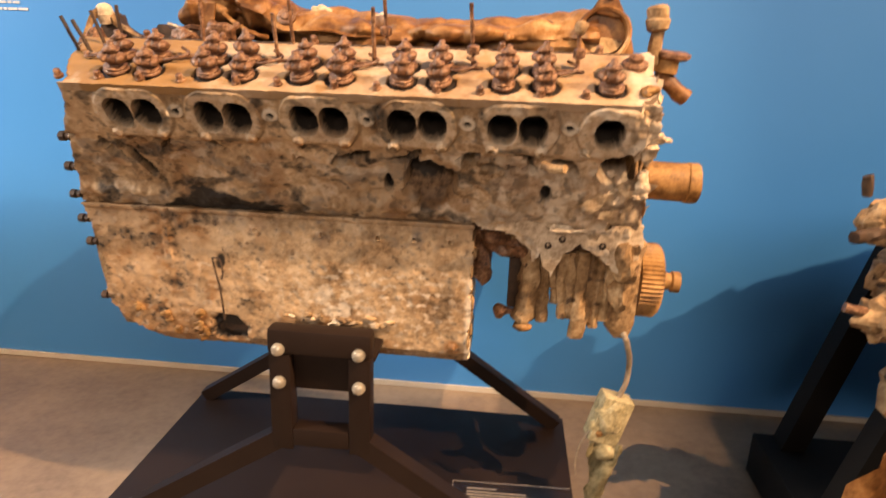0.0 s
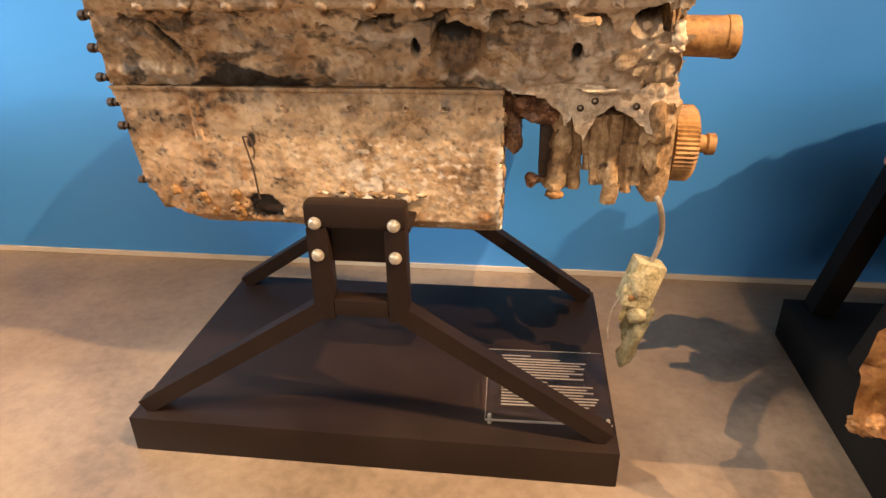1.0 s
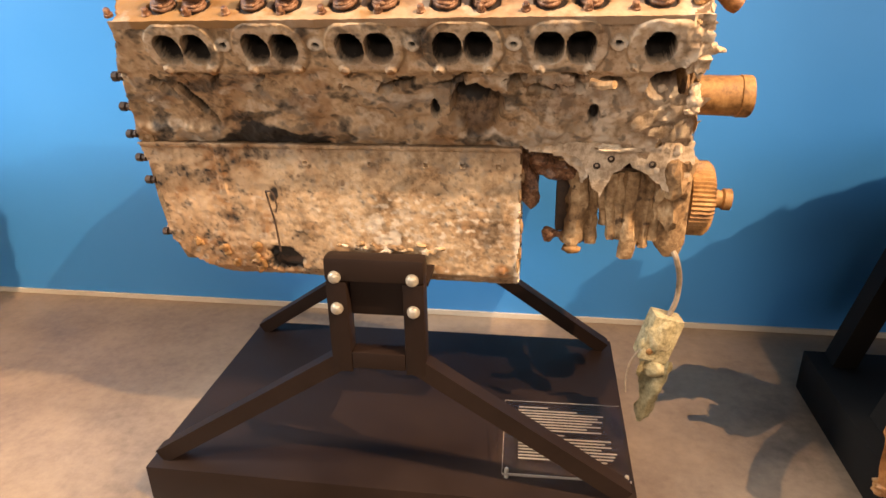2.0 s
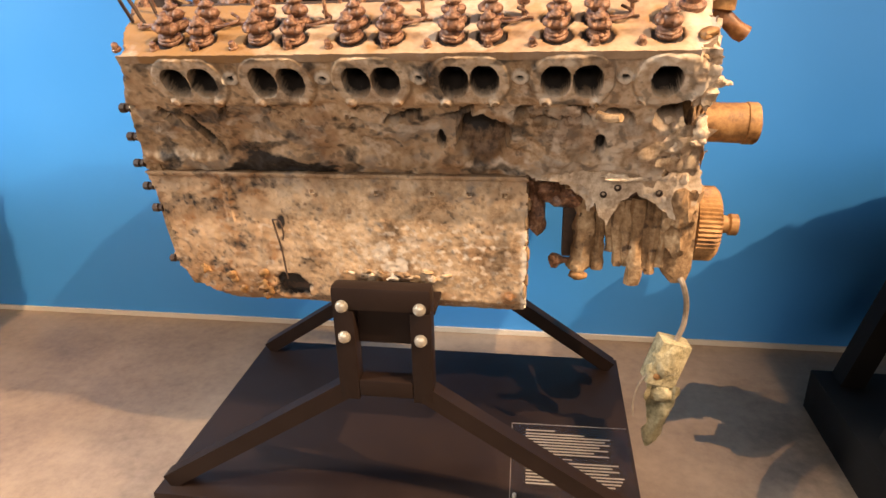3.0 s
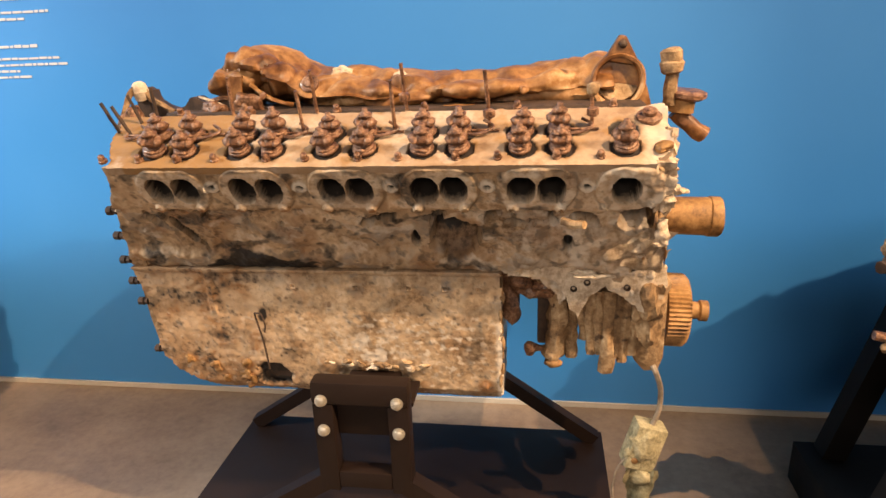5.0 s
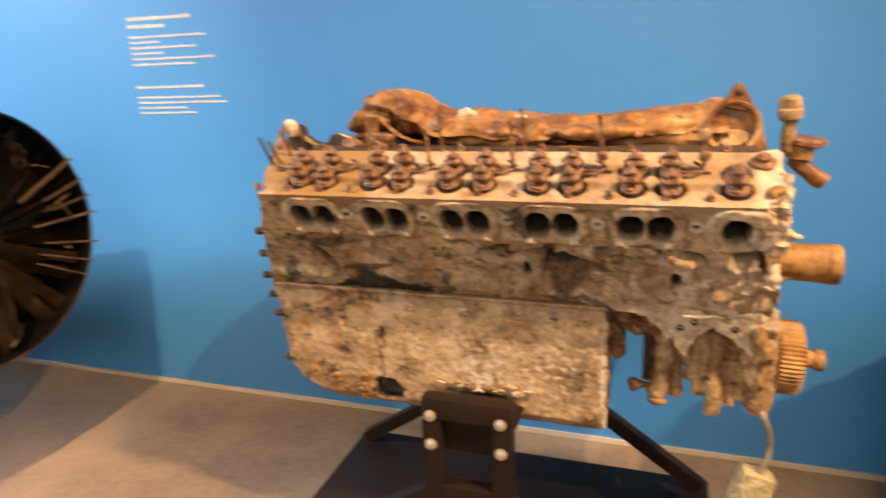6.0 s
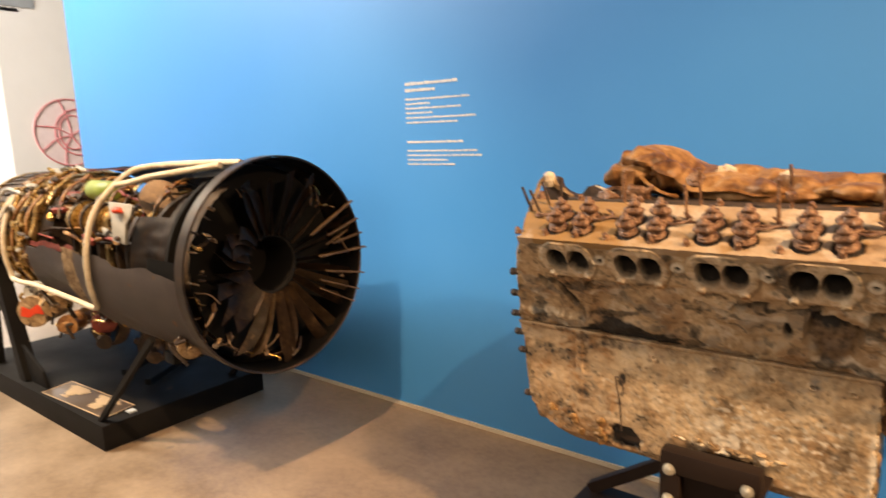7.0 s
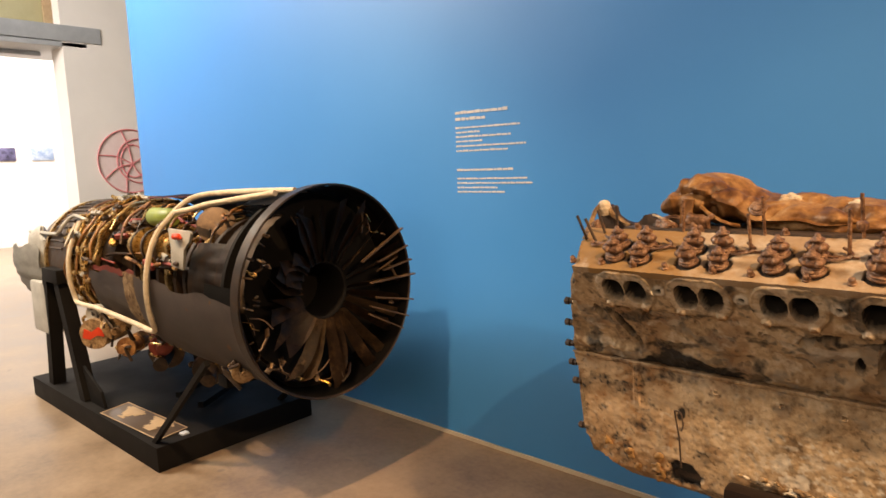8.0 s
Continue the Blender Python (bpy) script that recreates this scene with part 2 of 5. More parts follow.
def tube(pts, r, seg=8, n=5, bm=None, wob=0.0, square=False, ends=True):
    """A round (or square) bar swept along a smooth line; r may be a function of 0..1."""
    bm = bm or bmesh.new()
    line = smooth_line(pts, n) if n > 1 else [Vector(q) for q in pts]
    rings, side = [], None
    for i, c in enumerate(line):
        way = (line[min(i + 1, len(line) - 1)] - line[max(i - 1, 0)]).normalized()
        if side is None:
            side = way.cross(Vector((0, 0, 1)) if abs(way.z) < 0.9 else Vector((1, 0, 0))).normalized()
        side = (side - way * side.dot(way)).normalized()
        up = side.cross(way)
        rad = r(i / (len(line) - 1)) if callable(r) else r
        ring = []
        for k in range(4 if square else seg):
            a = 2 * math.pi * (k + (0.5 if square else 0)) / (4 if square else seg)
            q = rad * (1.414 if square else 1) * (1 + wob * (noise.noise(c * 40 + Vector((a, 0, 0)))))
            ring.append(bm.verts.new(c + side * math.cos(a) * q + up * math.sin(a) * q))
        rings.append(ring)
    for a, b in zip(rings, rings[1:]):
        for k in range(len(a)):
            bm.faces.new((a[k], a[(k + 1) % len(a)], b[(k + 1) % len(b)], b[k]))
    if ends:
        bm.faces.new(rings[0][::-1])
        bm.faces.new(rings[-1])
    return bm


def lathe(profile, at, axis, seg=24, bm=None, a0=0.0, a1=360.0, wob=0.0, teeth=0, deep=0.0):
    """Turns (along, radius) pairs round an axis through a point; closed round unless an angle range is given."""
    bm = bm or bmesh.new()
    q = Vector(axis).normalized().to_track_quat("Z", "Y").to_matrix()
    full = abs(a1 - a0) >= 360
    rows = []
    for h, r in profile:
        row = []
        for k in range(seg if full else seg + 1):
            a = radians(a0 + (a1 - a0) * k / seg)
            rr = r * (1 - deep * (k % 2)) if teeth else r
            p = Vector((rr * math.cos(a), rr * math.sin(a), h))
            if wob:
                p += noise.noise_vector(p * 25 + Vector(at) * 9) * wob
            row.append(bm.verts.new(Vector(at) + q @ p))
        rows.append(row)
    for a, b in zip(rows, rows[1:]):
        for k in range(len(a) - (0 if full else 1)):
            bm.faces.new((a[k], a[(k + 1) % len(a)], b[(k + 1) % len(b)], b[k]))
    if full:
        for row in (rows[0][::-1], rows[-1]):
            bm.faces.new(row)
    return bm


def lump(at, size, rough=0.25, freq=14.0, div=3, bm=None, turn=(0, 0, 0)):
    """A knobbly encrusted lump, sized along x, y, z."""
    bm = bm or bmesh.new()
    m = pose(*at, *turn)
    for v in bmesh.ops.create_icosphere(bm, subdivisions=div, radius=1)["verts"]:
        p = v.co.copy()
        w = Vector((p.x * size[0], p.y * size[1], p.z * size[2]))
        k = 1 + rough * noise.fractal((w + Vector(at)) * freq, 0.9, 2.0, 4)
        v.co = m @ (w * k)
    return bm


def prism(outline, axis, lo, hi, bevel=0.0):
    """A plate with an outline in the two other axes, from lo to hi along the axis."""
    bm = bmesh.new()
    rows = []
    for h in (lo, hi):
        rows.append([bm.verts.new({"x": (h, a, b), "y": (a, h, b), "z": (a, b, h)}[axis]) for a, b in outline])
    n = len(outline)
    bm.faces.new(rows[0][::-1])
    bm.faces.new(rows[1])
    for k in range(n):
        bm.faces.new((rows[0][k], rows[0][(k + 1) % n], rows[1][(k + 1) % n], rows[1][k]))
    if bevel:
        bmesh.ops.bevel(bm, geom=list(bm.edges), offset=bevel, segments=2, affect="EDGES", profile=0.6)
    return bm


def frac(x, y, z, f, octaves=4):
    return noise.fractal(Vector((x * f, y * f, z * f)), 0.9, 2.0, octaves)


def step(a, b, x):
    t = min(max((x - a) / (b - a), 0.0), 1.0)
    return t * t * (3 - 2 * t)


def along(knots, x):
    """Straight lines between (x, value) knots."""
    for (a, va), (b, vb) in zip(knots, knots[1:]):
        if x <= b:
            return va + (vb - va) * min(max((x - a) / (b - a), 0), 1)
    return knots[-1][1]


# ---- room ----
def setting(name, bm, material, label, category):
    return tagged(part(name, bm, material, smooth=False), label, category, kind="structure")


WALL_Y, LEFT_END = 2.0, -5.22
setting("floor", box((-20, -7, -0.12), (8, 9, 0)), M_FLOOR, "worn warm grey concrete museum floor with stains", "floor")
setting("wall_north", box((LEFT_END, WALL_Y, 0.0), (7.8, WALL_Y + 0.22, 4.3)), M_WALL, "smooth exhibition wall painted bright blue", "wall")
setting("baseboard", box((LEFT_END + 0.004, WALL_Y - 0.010, 0.001), (7.79, WALL_Y - 0.0005, 0.020)), M_TRIM, "thin pale strip along the foot of the blue wall", "skirting")
setting("wall_west", box((-20.2, -7, 0), (-20, 9, 5)), M_WHITE, "white far wall of the hall", "wall")
# south and east walls are unseen, and dark to cut bounced light
setting("wall_south", box((-20, -7.2, 0), (8, -7, 5)), M_DIM, "unseen wall, dark grey to bounce little light", "wall")
setting("wall_east", box((8, -7, 0), (8.2, 9, 5)), M_DIM, "unseen wall, dark grey to bounce little light", "wall")
setting("wall_back", box((-20, 9, 0), (8, 9.2, 5)), M_WHITE, "plain white wall", "wall")
setting("ceiling", box((-20.2, -7.2, 5.0), (8.2, 9.2, 5.15)), M_CEIL, "dark painted hall ceiling", "ceiling")

# ---- the corroded V engine ----
STUD_X = [-0.348, -0.172, 0.003, 0.180, 0.356]
PORT_X = [-0.430, -0.260, -0.084, 0.092, 0.268, 0.430]
LIP = Vector((0, 0.968, 1.130))
DOWN = Vector((0, 0.5, -0.866))
OUT = Vector((0, -0.866, -0.5))
MID_Y = 1.31


def bump_at(x, d, cx, cd, r, soft=0.3):
    return 1 - step(r * (1 - soft), r, math.hypot(x - cx, d - cd))


def relief(x, d):
    """Height out of the bank's side, d metres below the deck's lip, with its stains and painted shade."""
    h = 0.003 * frac(x, d, 0.0, 13) + 0.0015 * frac(x, d, 3.0, 55)
    below = step(0.104, 0.132, d + 0.012 * frac(x, 0, 5, 9))
    h -= 0.011 * below
    h += 0.0085 * below * frac(x, d, 8.0, 11) + 0.0040 * below * frac(x, d, 12.0, 34)
    h += 0.010 * step(0.235, 0.262, d) * below
    stain_shade = rust = pale = grey = 0.0
    stain_shade = max(stain_shade, 0.58 * step(0.05, 0.55, frac(x, d * 1.6, 21.0, 15)) * step(0.36, 0.24, x), 0.40 * step(0.1, 0.5, frac(x, d, 25.0, 42)))
    # dark smears under the lip: the overhang's shade painted in
    stain_shade = max(stain_shade, 0.5 * step(0.018, 0.004, d) * step(-0.1, 0.3, frac(x, 0, 23.0, 12)))
    rust = 0.42 * step(0.0, 0.45, frac(x * 1.3, d, 27.0, 9))
    grey = 0.52 * step(-0.05, 0.4, frac(x, d * 2, 31.0, 10)) * below
    pale = 0.40 * step(0.05, 0.5, frac(x * 1.2, d * 1.6, 37.0, 13)) + 0.34 * step(-0.05, 0.35, x)
    for i, cx in enumerate(PORT_X):
        big = 1.0 if i != 5 else 0.62
        e = math.hypot(max(abs(x - cx) - 0.033 * big, 0), (d - 0.053) * 0.74) - 0.0365
        h += 0.0085 * (1 - step(0.0, 0.006, e + 0.002 * frac(x, d, 44, 40)))
        # crease round each flange shaded in the colour
        stain_shade = max(stain_shade, 0.30 * step(-0.001, 0.003, e) * (1 - step(0.003, 0.012, e)))
        pale = max(pale, 0.34 * (1 - step(-0.004, 0.0, e)))
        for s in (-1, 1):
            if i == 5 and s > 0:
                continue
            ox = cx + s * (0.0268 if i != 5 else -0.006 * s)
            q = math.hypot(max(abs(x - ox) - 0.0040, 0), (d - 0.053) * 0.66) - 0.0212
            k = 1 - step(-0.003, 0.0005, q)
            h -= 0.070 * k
            # port openings blackened, with oil and their inner shade in one colour
            stain_shade = max(stain_shade, 1.15 * (1 - step(-0.0020, 0.0010, q)))
        for s in (-1, 1):
            b = bump_at(x, d, cx + s * 0.044, 0.098, 0.012)
            h += 0.008 * b
            rust = max(rust, 0.8 * bump_at(x, d, cx + s * 0.044, 0.100, 0.016, 0.8) * (1 if i < 3 else 0.3))
            h -= 0.012 * bump_at(x, d, cx + s * 0.044, 0.098, 0.004) * (i > 2)
    # pits below the flanges, their shade painted in
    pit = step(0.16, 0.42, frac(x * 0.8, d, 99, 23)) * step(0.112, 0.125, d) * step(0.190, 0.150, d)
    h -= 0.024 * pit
    stain_shade = max(stain_shade, 0.55 * pit)
    for cx in STUD_X:
        h += 0.006 * bump_at(x, d, cx, 0.047, 0.0165, 0.2) - 0.016 * bump_at(x, d, cx, 0.047, 0.0065, 0.3)
        # stud holes and the creases round their washers are shaded in the colour
        stain_shade = max(stain_shade, 1.2 * bump_at(x, d, cx, 0.047, 0.0068, 0.4), 0.35 * bump_at(x, d, cx, 0.047, 0.022, 0.3) * (1 - bump_at(x, d, cx, 0.047, 0.0175, 0.1)))
        pale = max(pale, 0.75 * bump_at(x, d, cx, 0.047, 0.016, 0.2))
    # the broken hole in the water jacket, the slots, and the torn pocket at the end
    # their inner shade is put into the colour; the rust is the hole's own
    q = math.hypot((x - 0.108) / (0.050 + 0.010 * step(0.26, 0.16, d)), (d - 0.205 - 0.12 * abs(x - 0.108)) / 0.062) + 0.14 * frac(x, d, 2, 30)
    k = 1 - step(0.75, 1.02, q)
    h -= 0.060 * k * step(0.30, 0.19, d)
    stain_shade = max(stain_shade, 0.48 * k + 0.75 * k * bump_at(x, d, 0.100, 0.178, 0.055, 0.8))
    rust = max(rust, 0.55 * k, 0.5 * bump_at(x, d, 0.125, 0.255, 0.065, 0.9))
    pale *= 1 - k
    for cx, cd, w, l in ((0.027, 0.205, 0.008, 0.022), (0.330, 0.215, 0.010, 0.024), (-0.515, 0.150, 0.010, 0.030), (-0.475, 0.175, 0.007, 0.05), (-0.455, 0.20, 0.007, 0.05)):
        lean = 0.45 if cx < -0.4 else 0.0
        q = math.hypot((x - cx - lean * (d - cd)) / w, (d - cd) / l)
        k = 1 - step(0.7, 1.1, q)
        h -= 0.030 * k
        stain_shade = max(stain_shade, 1.15 * k)
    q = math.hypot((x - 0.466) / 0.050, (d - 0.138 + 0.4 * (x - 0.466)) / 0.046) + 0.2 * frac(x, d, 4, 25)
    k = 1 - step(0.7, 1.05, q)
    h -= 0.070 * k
    stain_shade = max(stain_shade, 0.62 * k)
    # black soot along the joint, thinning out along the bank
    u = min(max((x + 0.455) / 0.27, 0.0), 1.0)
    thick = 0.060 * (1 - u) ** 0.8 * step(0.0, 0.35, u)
    stain_shade = max(stain_shade, 0.85 * step(-0.016, 0.020, thick - (0.282 - d) + 0.030 * frac(x * 0.6, d * 1.6, 9, 24)) * (0.0 < u < 1.0))
    pale = max(pale, step(0.36, 0.50, x) * (0.35 + 0.5 * step(-0.2, 0.4, frac(x, d, 41, 12))))
    rough = step(0.40, 0.52, x)
    h += rough * 0.014 * frac(x, d, 17, 22)
    grey = max(grey, 0.3 * below * bump_at(x, d, 0.02, 0.18, 0.25, 0.9))
    return h, stain_shade, rust, pale, grey


def relief_sump(x, d):
    h = 0.0022 * frac(x, d, 60, 14) + 0.0016 * frac(x, d, 70, 60)
    # grey mottling, plus top blotches that paint in the bank's cast shadow
    grey = 0.30 * step(0.0, 0.5, frac(x, d, 78, 30)) + 0.3 * (1 - step(0.02, 0.10, d)) * step(-0.1, 0.4, frac(x, d, 79, 22))
    stain_shade = 0.42 * step(0.0, 0.5, frac(x, d * 1.2, 71, 17)) * step(-0.15, -0.42, x) + 0.30 * step(0.1, 0.55, frac(x, d, 75, 90)) + 0.2 * step(0.1, 0.5, frac(x, d * 1.5, 73, 9)) + 0.30 * grey * step(0.1, 0.5, frac(x, d, 78, 40))
    rust = 0.30 * step(0.1, 0.55, frac(x, d, 80, 14)) + 0.34 * step(-0.15, -0.45, x) + 0.2 * step(0.22, 0.30, d)
    pale = (0.30 + 0.35 * bump_at(x, d, 0.0, 0.16, 0.26, 0.9)) * step(0.0, 0.5, frac(x, d * 1.4, 85, 55)) * step(0.08, 0.12, d)
    h += 0.004 * (1 - step(0.006, 0.010, d))
    if 0.098 < d < 0.118 and -0.14 < x < 0.0:          # a row of raised casting marks
        h += 0.0018 * max(bump_at(x, d, -0.125 + 0.0075 * k, 0.108 + 0.001 * (k % 2), 0.0034, 0.8) for k in range(16) if k not in (4, 9))
    for cx in (-0.26, -0.12, 0.00, 0.075, 0.15):
        h += 0.003 * bump_at(x, d, cx, 0.040, 0.010, 0.3) - 0.007 * bump_at(x, d, cx, 0.040, 0.0045, 0.3)
    h += 0.006 * (1 - step(0.006, 0.010, abs(x + 0.455 + 0.02 * d))) * (1 - step(0.10, 0.13, d))
    q = math.hypot((x + 0.340) / 0.046, (d - 0.283) / 0.042) + 0.25 * frac(x, d, 90, 30)
    k = 1 - step(0.7, 1.0, q)
    h -= 0.018 * k
    stain_shade = max(stain_shade, 1.1 * k)
    for cx, cd in ((-0.485, 0.255), (-0.405, 0.250), (-0.400, 0.285), (0.160, 0.285)):
        rust = max(rust, 1.0 * bump_at(x, d, cx, cd, 0.030, 0.9))
        h += 0.008 * bump_at(x, d, cx, cd, 0.012, 0.6)
    q = math.hypot((x + 0.345 + 0.2 * (d - 0.12)) / 0.012, (d - 0.115) / 0.022)
    stain_shade = max(stain_shade, 0.8 * (1 - step(0.6, 1.1, q)))
    pale = max(pale, 0.7 * bump_at(x, d * 1.3, -0.09, 0.205 * 1.3, 0.13, 0.8) * step(-0.2, 0.3, frac(x, d, 95, 30)))
    pale = max(pale, 0.9 * step(0.175, 0.195, x) * step(0.1, 0.15, d))
    return h, stain_shade, rust, pale, grey


def crust_panel(name, nx, nd, place, fn, keep, parent, label, back, material):
    """A relief of corroded casting: a fine grid with real depth, its rim carried back to the engine's middle."""
    bm = bmesh.new()
    lay = {k: bm.verts.layers.float.new(k) for k in ("stain_shade", "rust", "pale", "grey")}
    grid = {}
    for i in range(nx + 1):
        for j in range(nd + 1):
            u, w = i / nx, j / nd
            p, x, d, n = place(u, w)
            if not keep(x, d):
                continue
            h, s, r, l, g = fn(x, d)
            v = bm.verts.new(p + n * h)
            v[lay["stain_shade"]], v[lay["rust"]], v[lay["pale"]], v[lay["grey"]] = s, r, l, g
            grid[i, j] = v
    for (i, j) in list(grid):
        q = [grid.get(k) for k in ((i, j), (i + 1, j), (i + 1, j + 1), (i, j + 1))]
        if all(q):
            bm.faces.new(q)
    for v in [v for v in bm.verts if not v.link_faces]:
        bm.verts.remove(v)
    rim = [e for e in bm.edges if e.is_boundary]
    out = bmesh.ops.extrude_edge_only(bm, edges=rim)["geom"]
    for v in [g for g in out if isinstance(g, bmesh.types.BMVert)]:
        v.co = back(v.co)
    return part(name, bm, material, parent, label)


engine = thing("aircraft_engine", (-0.05, 1.31, 0.55), "wrecked corroded V-type aircraft piston engine bolted to a steel stand", "engine", "wrecked engines on stands")


def place_bank(u, w):
    x, d = -0.645 + 1.190 * u, -0.002 + 0.372 * w
    knee = max(d - 0.29, 0)
    p = Vector((x, 0, 0)) + LIP + DOWN * min(d, 0.29) + Vector((0, 0.02, -1)) * knee
    return p, x, d, OUT if d < 0.29 else Vector((0, -1, -0.1))


def keep_bank(x, d):
    ragged = 0.012 * frac(x, d, 50, 30)
    if x > 0.506 + ragged * 0.8 - 0.02 * step(0.10, 0.16, d) - 0.02 * step(0.27, 0.36, d):
        return False
    if x < along([(0, -0.556), (0.05, -0.564), (0.10, -0.592), (0.20, -0.622), (0.29, -0.639)], d) + ragged * 0.3:
        return False
    foot = 0.292 if x < 0.197 else along([(0.197, 0.292), (0.25, 0.30), (0.30, 0.335), (0.318, 0.372), (0.335, 0.340), (0.36, 0.318), (0.41, 0.316), (0.45, 0.345), (0.47, 0.352), (0.50, 0.37), (0.53, 0.37)], x)
    return d < foot + ragged * (1.0 if x > 0.19 else 0.12)


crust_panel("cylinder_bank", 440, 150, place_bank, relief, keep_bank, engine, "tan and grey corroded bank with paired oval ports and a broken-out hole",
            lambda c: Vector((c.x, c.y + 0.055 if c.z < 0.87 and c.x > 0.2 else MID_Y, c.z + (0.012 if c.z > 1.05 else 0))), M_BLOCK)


def place_sump(u, w):
    x, d = -0.660 + 0.870 * u, 0.375 * w
    y = along([(0, 1.107), (0.30, 1.134), (0.33, 1.150), (0.375, 1.24)], d)
    z = 0.876 - along([(0, 0), (0.30, 0.300), (0.33, 0.322), (0.375, 0.335)], d)
    return Vector((x, y, z)), x, d, Vector((0, -1, -0.1)) if d < 0.31 else Vector((0, -0.5, -0.8))


def keep_sump(x, d):
    ragged = 0.006 * frac(x, d, 55, 35)
    left = along([(0, -0.636), (0.07, -0.622), (0.15, -0.612), (0.235, -0.616), (0.28, -0.568), (0.31, -0.520), (0.34, -0.475)], d)
    return left + ragged < x < 0.196 + ragged


crust_panel("sump", 250, 108, place_sump, relief_sump, keep_sump, engine, "mottled tan and grey cast sump with rust blooms",
            lambda c: Vector((c.x, MID_Y + 0.02, c.z)), M_BLOCK)

# rear half of the engine, turned away
part("rear_bank", prism([(MID_Y - 0.01, 1.15), (1.47, 1.165), (1.64, 1.10), (1.50, 0.88), (1.46, 0.57), (1.40, 0.53), (MID_Y - 0.01, 0.53)], "x", -0.59, 0.19, 0.006), M_CRUST, engine)
part("rear_casing", prism([(MID_Y - 0.01, 1.16), (1.47, 1.17), (1.63, 1.10), (1.51, 0.90), (MID_Y - 0.01, 0.89)], "x", 0.185, 0.53, 0.006), M_CRUST, engine)
# added dark boxes inside, so that openings look deep and shaded
part("dark_core_fill", box((-0.56, 1.15, 0.58), (0.17, 1.40, 1.12), 0.01), M_DARKRUST, engine)
part("dark_end_fill", box((0.16, 1.16, 0.90), (0.50, 1.40, 1.12), 0.01), M_DARKRUST, engine)

# deck of the cylinder head
DECK = Vector((0, 0.866, 0.5))
NORMAL = Vector((0, -0.5, 0.866))
VALVE_X = [-0.462, -0.398, -0.288, -0.224, -0.117, -0.048, 0.062, 0.130, 0.240, 0.308, 0.420]
VALVE_D = (0.044, 0.090)


def place_deck(u, w):
    x, d = -0.625 + 1.165 * u, -0.006 + 0.156 * w
    return Vector((x, 0, 0)) + LIP + DECK * d + NORMAL * 0.006, x, d, NORMAL


def relief_deck(x, d):
    h = 0.0012 * frac(x, d, 100, 25) + 0.0008 * frac(x, d, 104, 80)
    rust = 0.75 * step(0.05, -0.45, x + 0.12 * frac(x, d, 111, 9)) + 0.5 * step(0.1, 0.6, frac(x, d, 110, 22))
    pale = 0.5 * step(0.0, 0.5, frac(x, d, 112, 6))
    pale = max(pale, step(0.43, 0.48, x) * 0.9)
    rust = min(1.0, rust + 0.3 * step(-0.36, -0.5, x) * step(-0.3, 0.3, frac(x, d, 118, 30)))
    h += 0.022 * step(0.44, 0.53, x) * frac(x, d, 114, 24)
    for cx in STUD_X:
        for cd in (0.022, 0.150):
            h += 0.002 * bump_at(x, d, cx + 0.02, cd, 0.007)
    stain_shade = 0.0
    for cx in VALVE_X:
        for cd in VALVE_D:
            q = math.hypot(x - cx, d - cd + 0.003)
            k = 1 - step(0.0265, 0.0285, q)
            h -= 0.006 * k
            # seat recess round each valve painted dark in place of its shade
            stain_shade = max(stain_shade, k)
            rust = max(rust, 0.55 * (1 - step(0.027, 0.040, q + 0.008 * frac(x, d, 119, 40))))
    return h, stain_shade, rust, pale, 0.0


def keep_deck(x, d):
    ragged = 0.010 * frac(x, d, 120, 25)
    left = -0.572 + 0.028 * step(0.09, 0.0, d) - 0.005 * step(0.1, 0.17, d)
    return left + ragged * 0.6 < x < 0.503 + ragged - 0.03 * step(0.05, 0, d)


crust_panel("head_deck", 290, 45, place_deck, relief_deck, keep_deck, engine, "pale scoured deck of the cylinder head", lambda c: c - NORMAL * 0.016, M_DECK)


def on_deck(x, d, h=0.0):
    return Vector((x, 0, 0)) + LIP + DECK * d + NORMAL * (0.006 + h)


def valve_mesh(seed, tall):
    """A valve: seat cup, stem, two-lobed spring collar, cap and tip nut, all rusted and uneven."""
    bm = bmesh.new()
    r = random.Random(seed)
    cup = [(-0.006, 0.0200), (0.0, 0.0235), (0.006, 0.0238), (0.0085, 0.0222), (0.010, 0.0200), (0.012, 0.0218), (0.016, 0.0205), (0.018, 0.0150), (0.020, 0.0120), (0.026 * tall, 0.0118)]
    top = [(0.026 * tall, 0.0130), (0.030 * tall, 0.0165), (0.041 * tall, 0.0160), (0.046 * tall, 0.0110), (0.050 * tall, 0.0095), (0.052 * tall, 0.0118), (0.060 * tall, 0.0112),
           (0.063 * tall, 0.0062), (0.072 * tall, 0.0058), (0.074 * tall, 0.0030)]
    lathe(cup + top[1:], (0, 0, 0), (0, 0, 1), 22, bm, wob=0.0034)
    for e in (-1, 1):
        lump((e * 0.0135, -0.003, (0.036 + r.uniform(-0.002, 0.002)) * tall), (0.0105, 0.0150, 0.0118), 0.35, 55, 2, bm, turn=(r.uniform(-20, 20), e * 14, 0))
        lump((e * 0.0085, 0.0, 0.0555 * tall), (0.0070, 0.0105, 0.0052), 0.4, 70, 2, bm)
    lump((r.uniform(-0.01, 0.01), -0.0185, 0.014), (0.006, 0.005, 0.005), 0.6, 70, 2, bm)
    return bm


valves = []
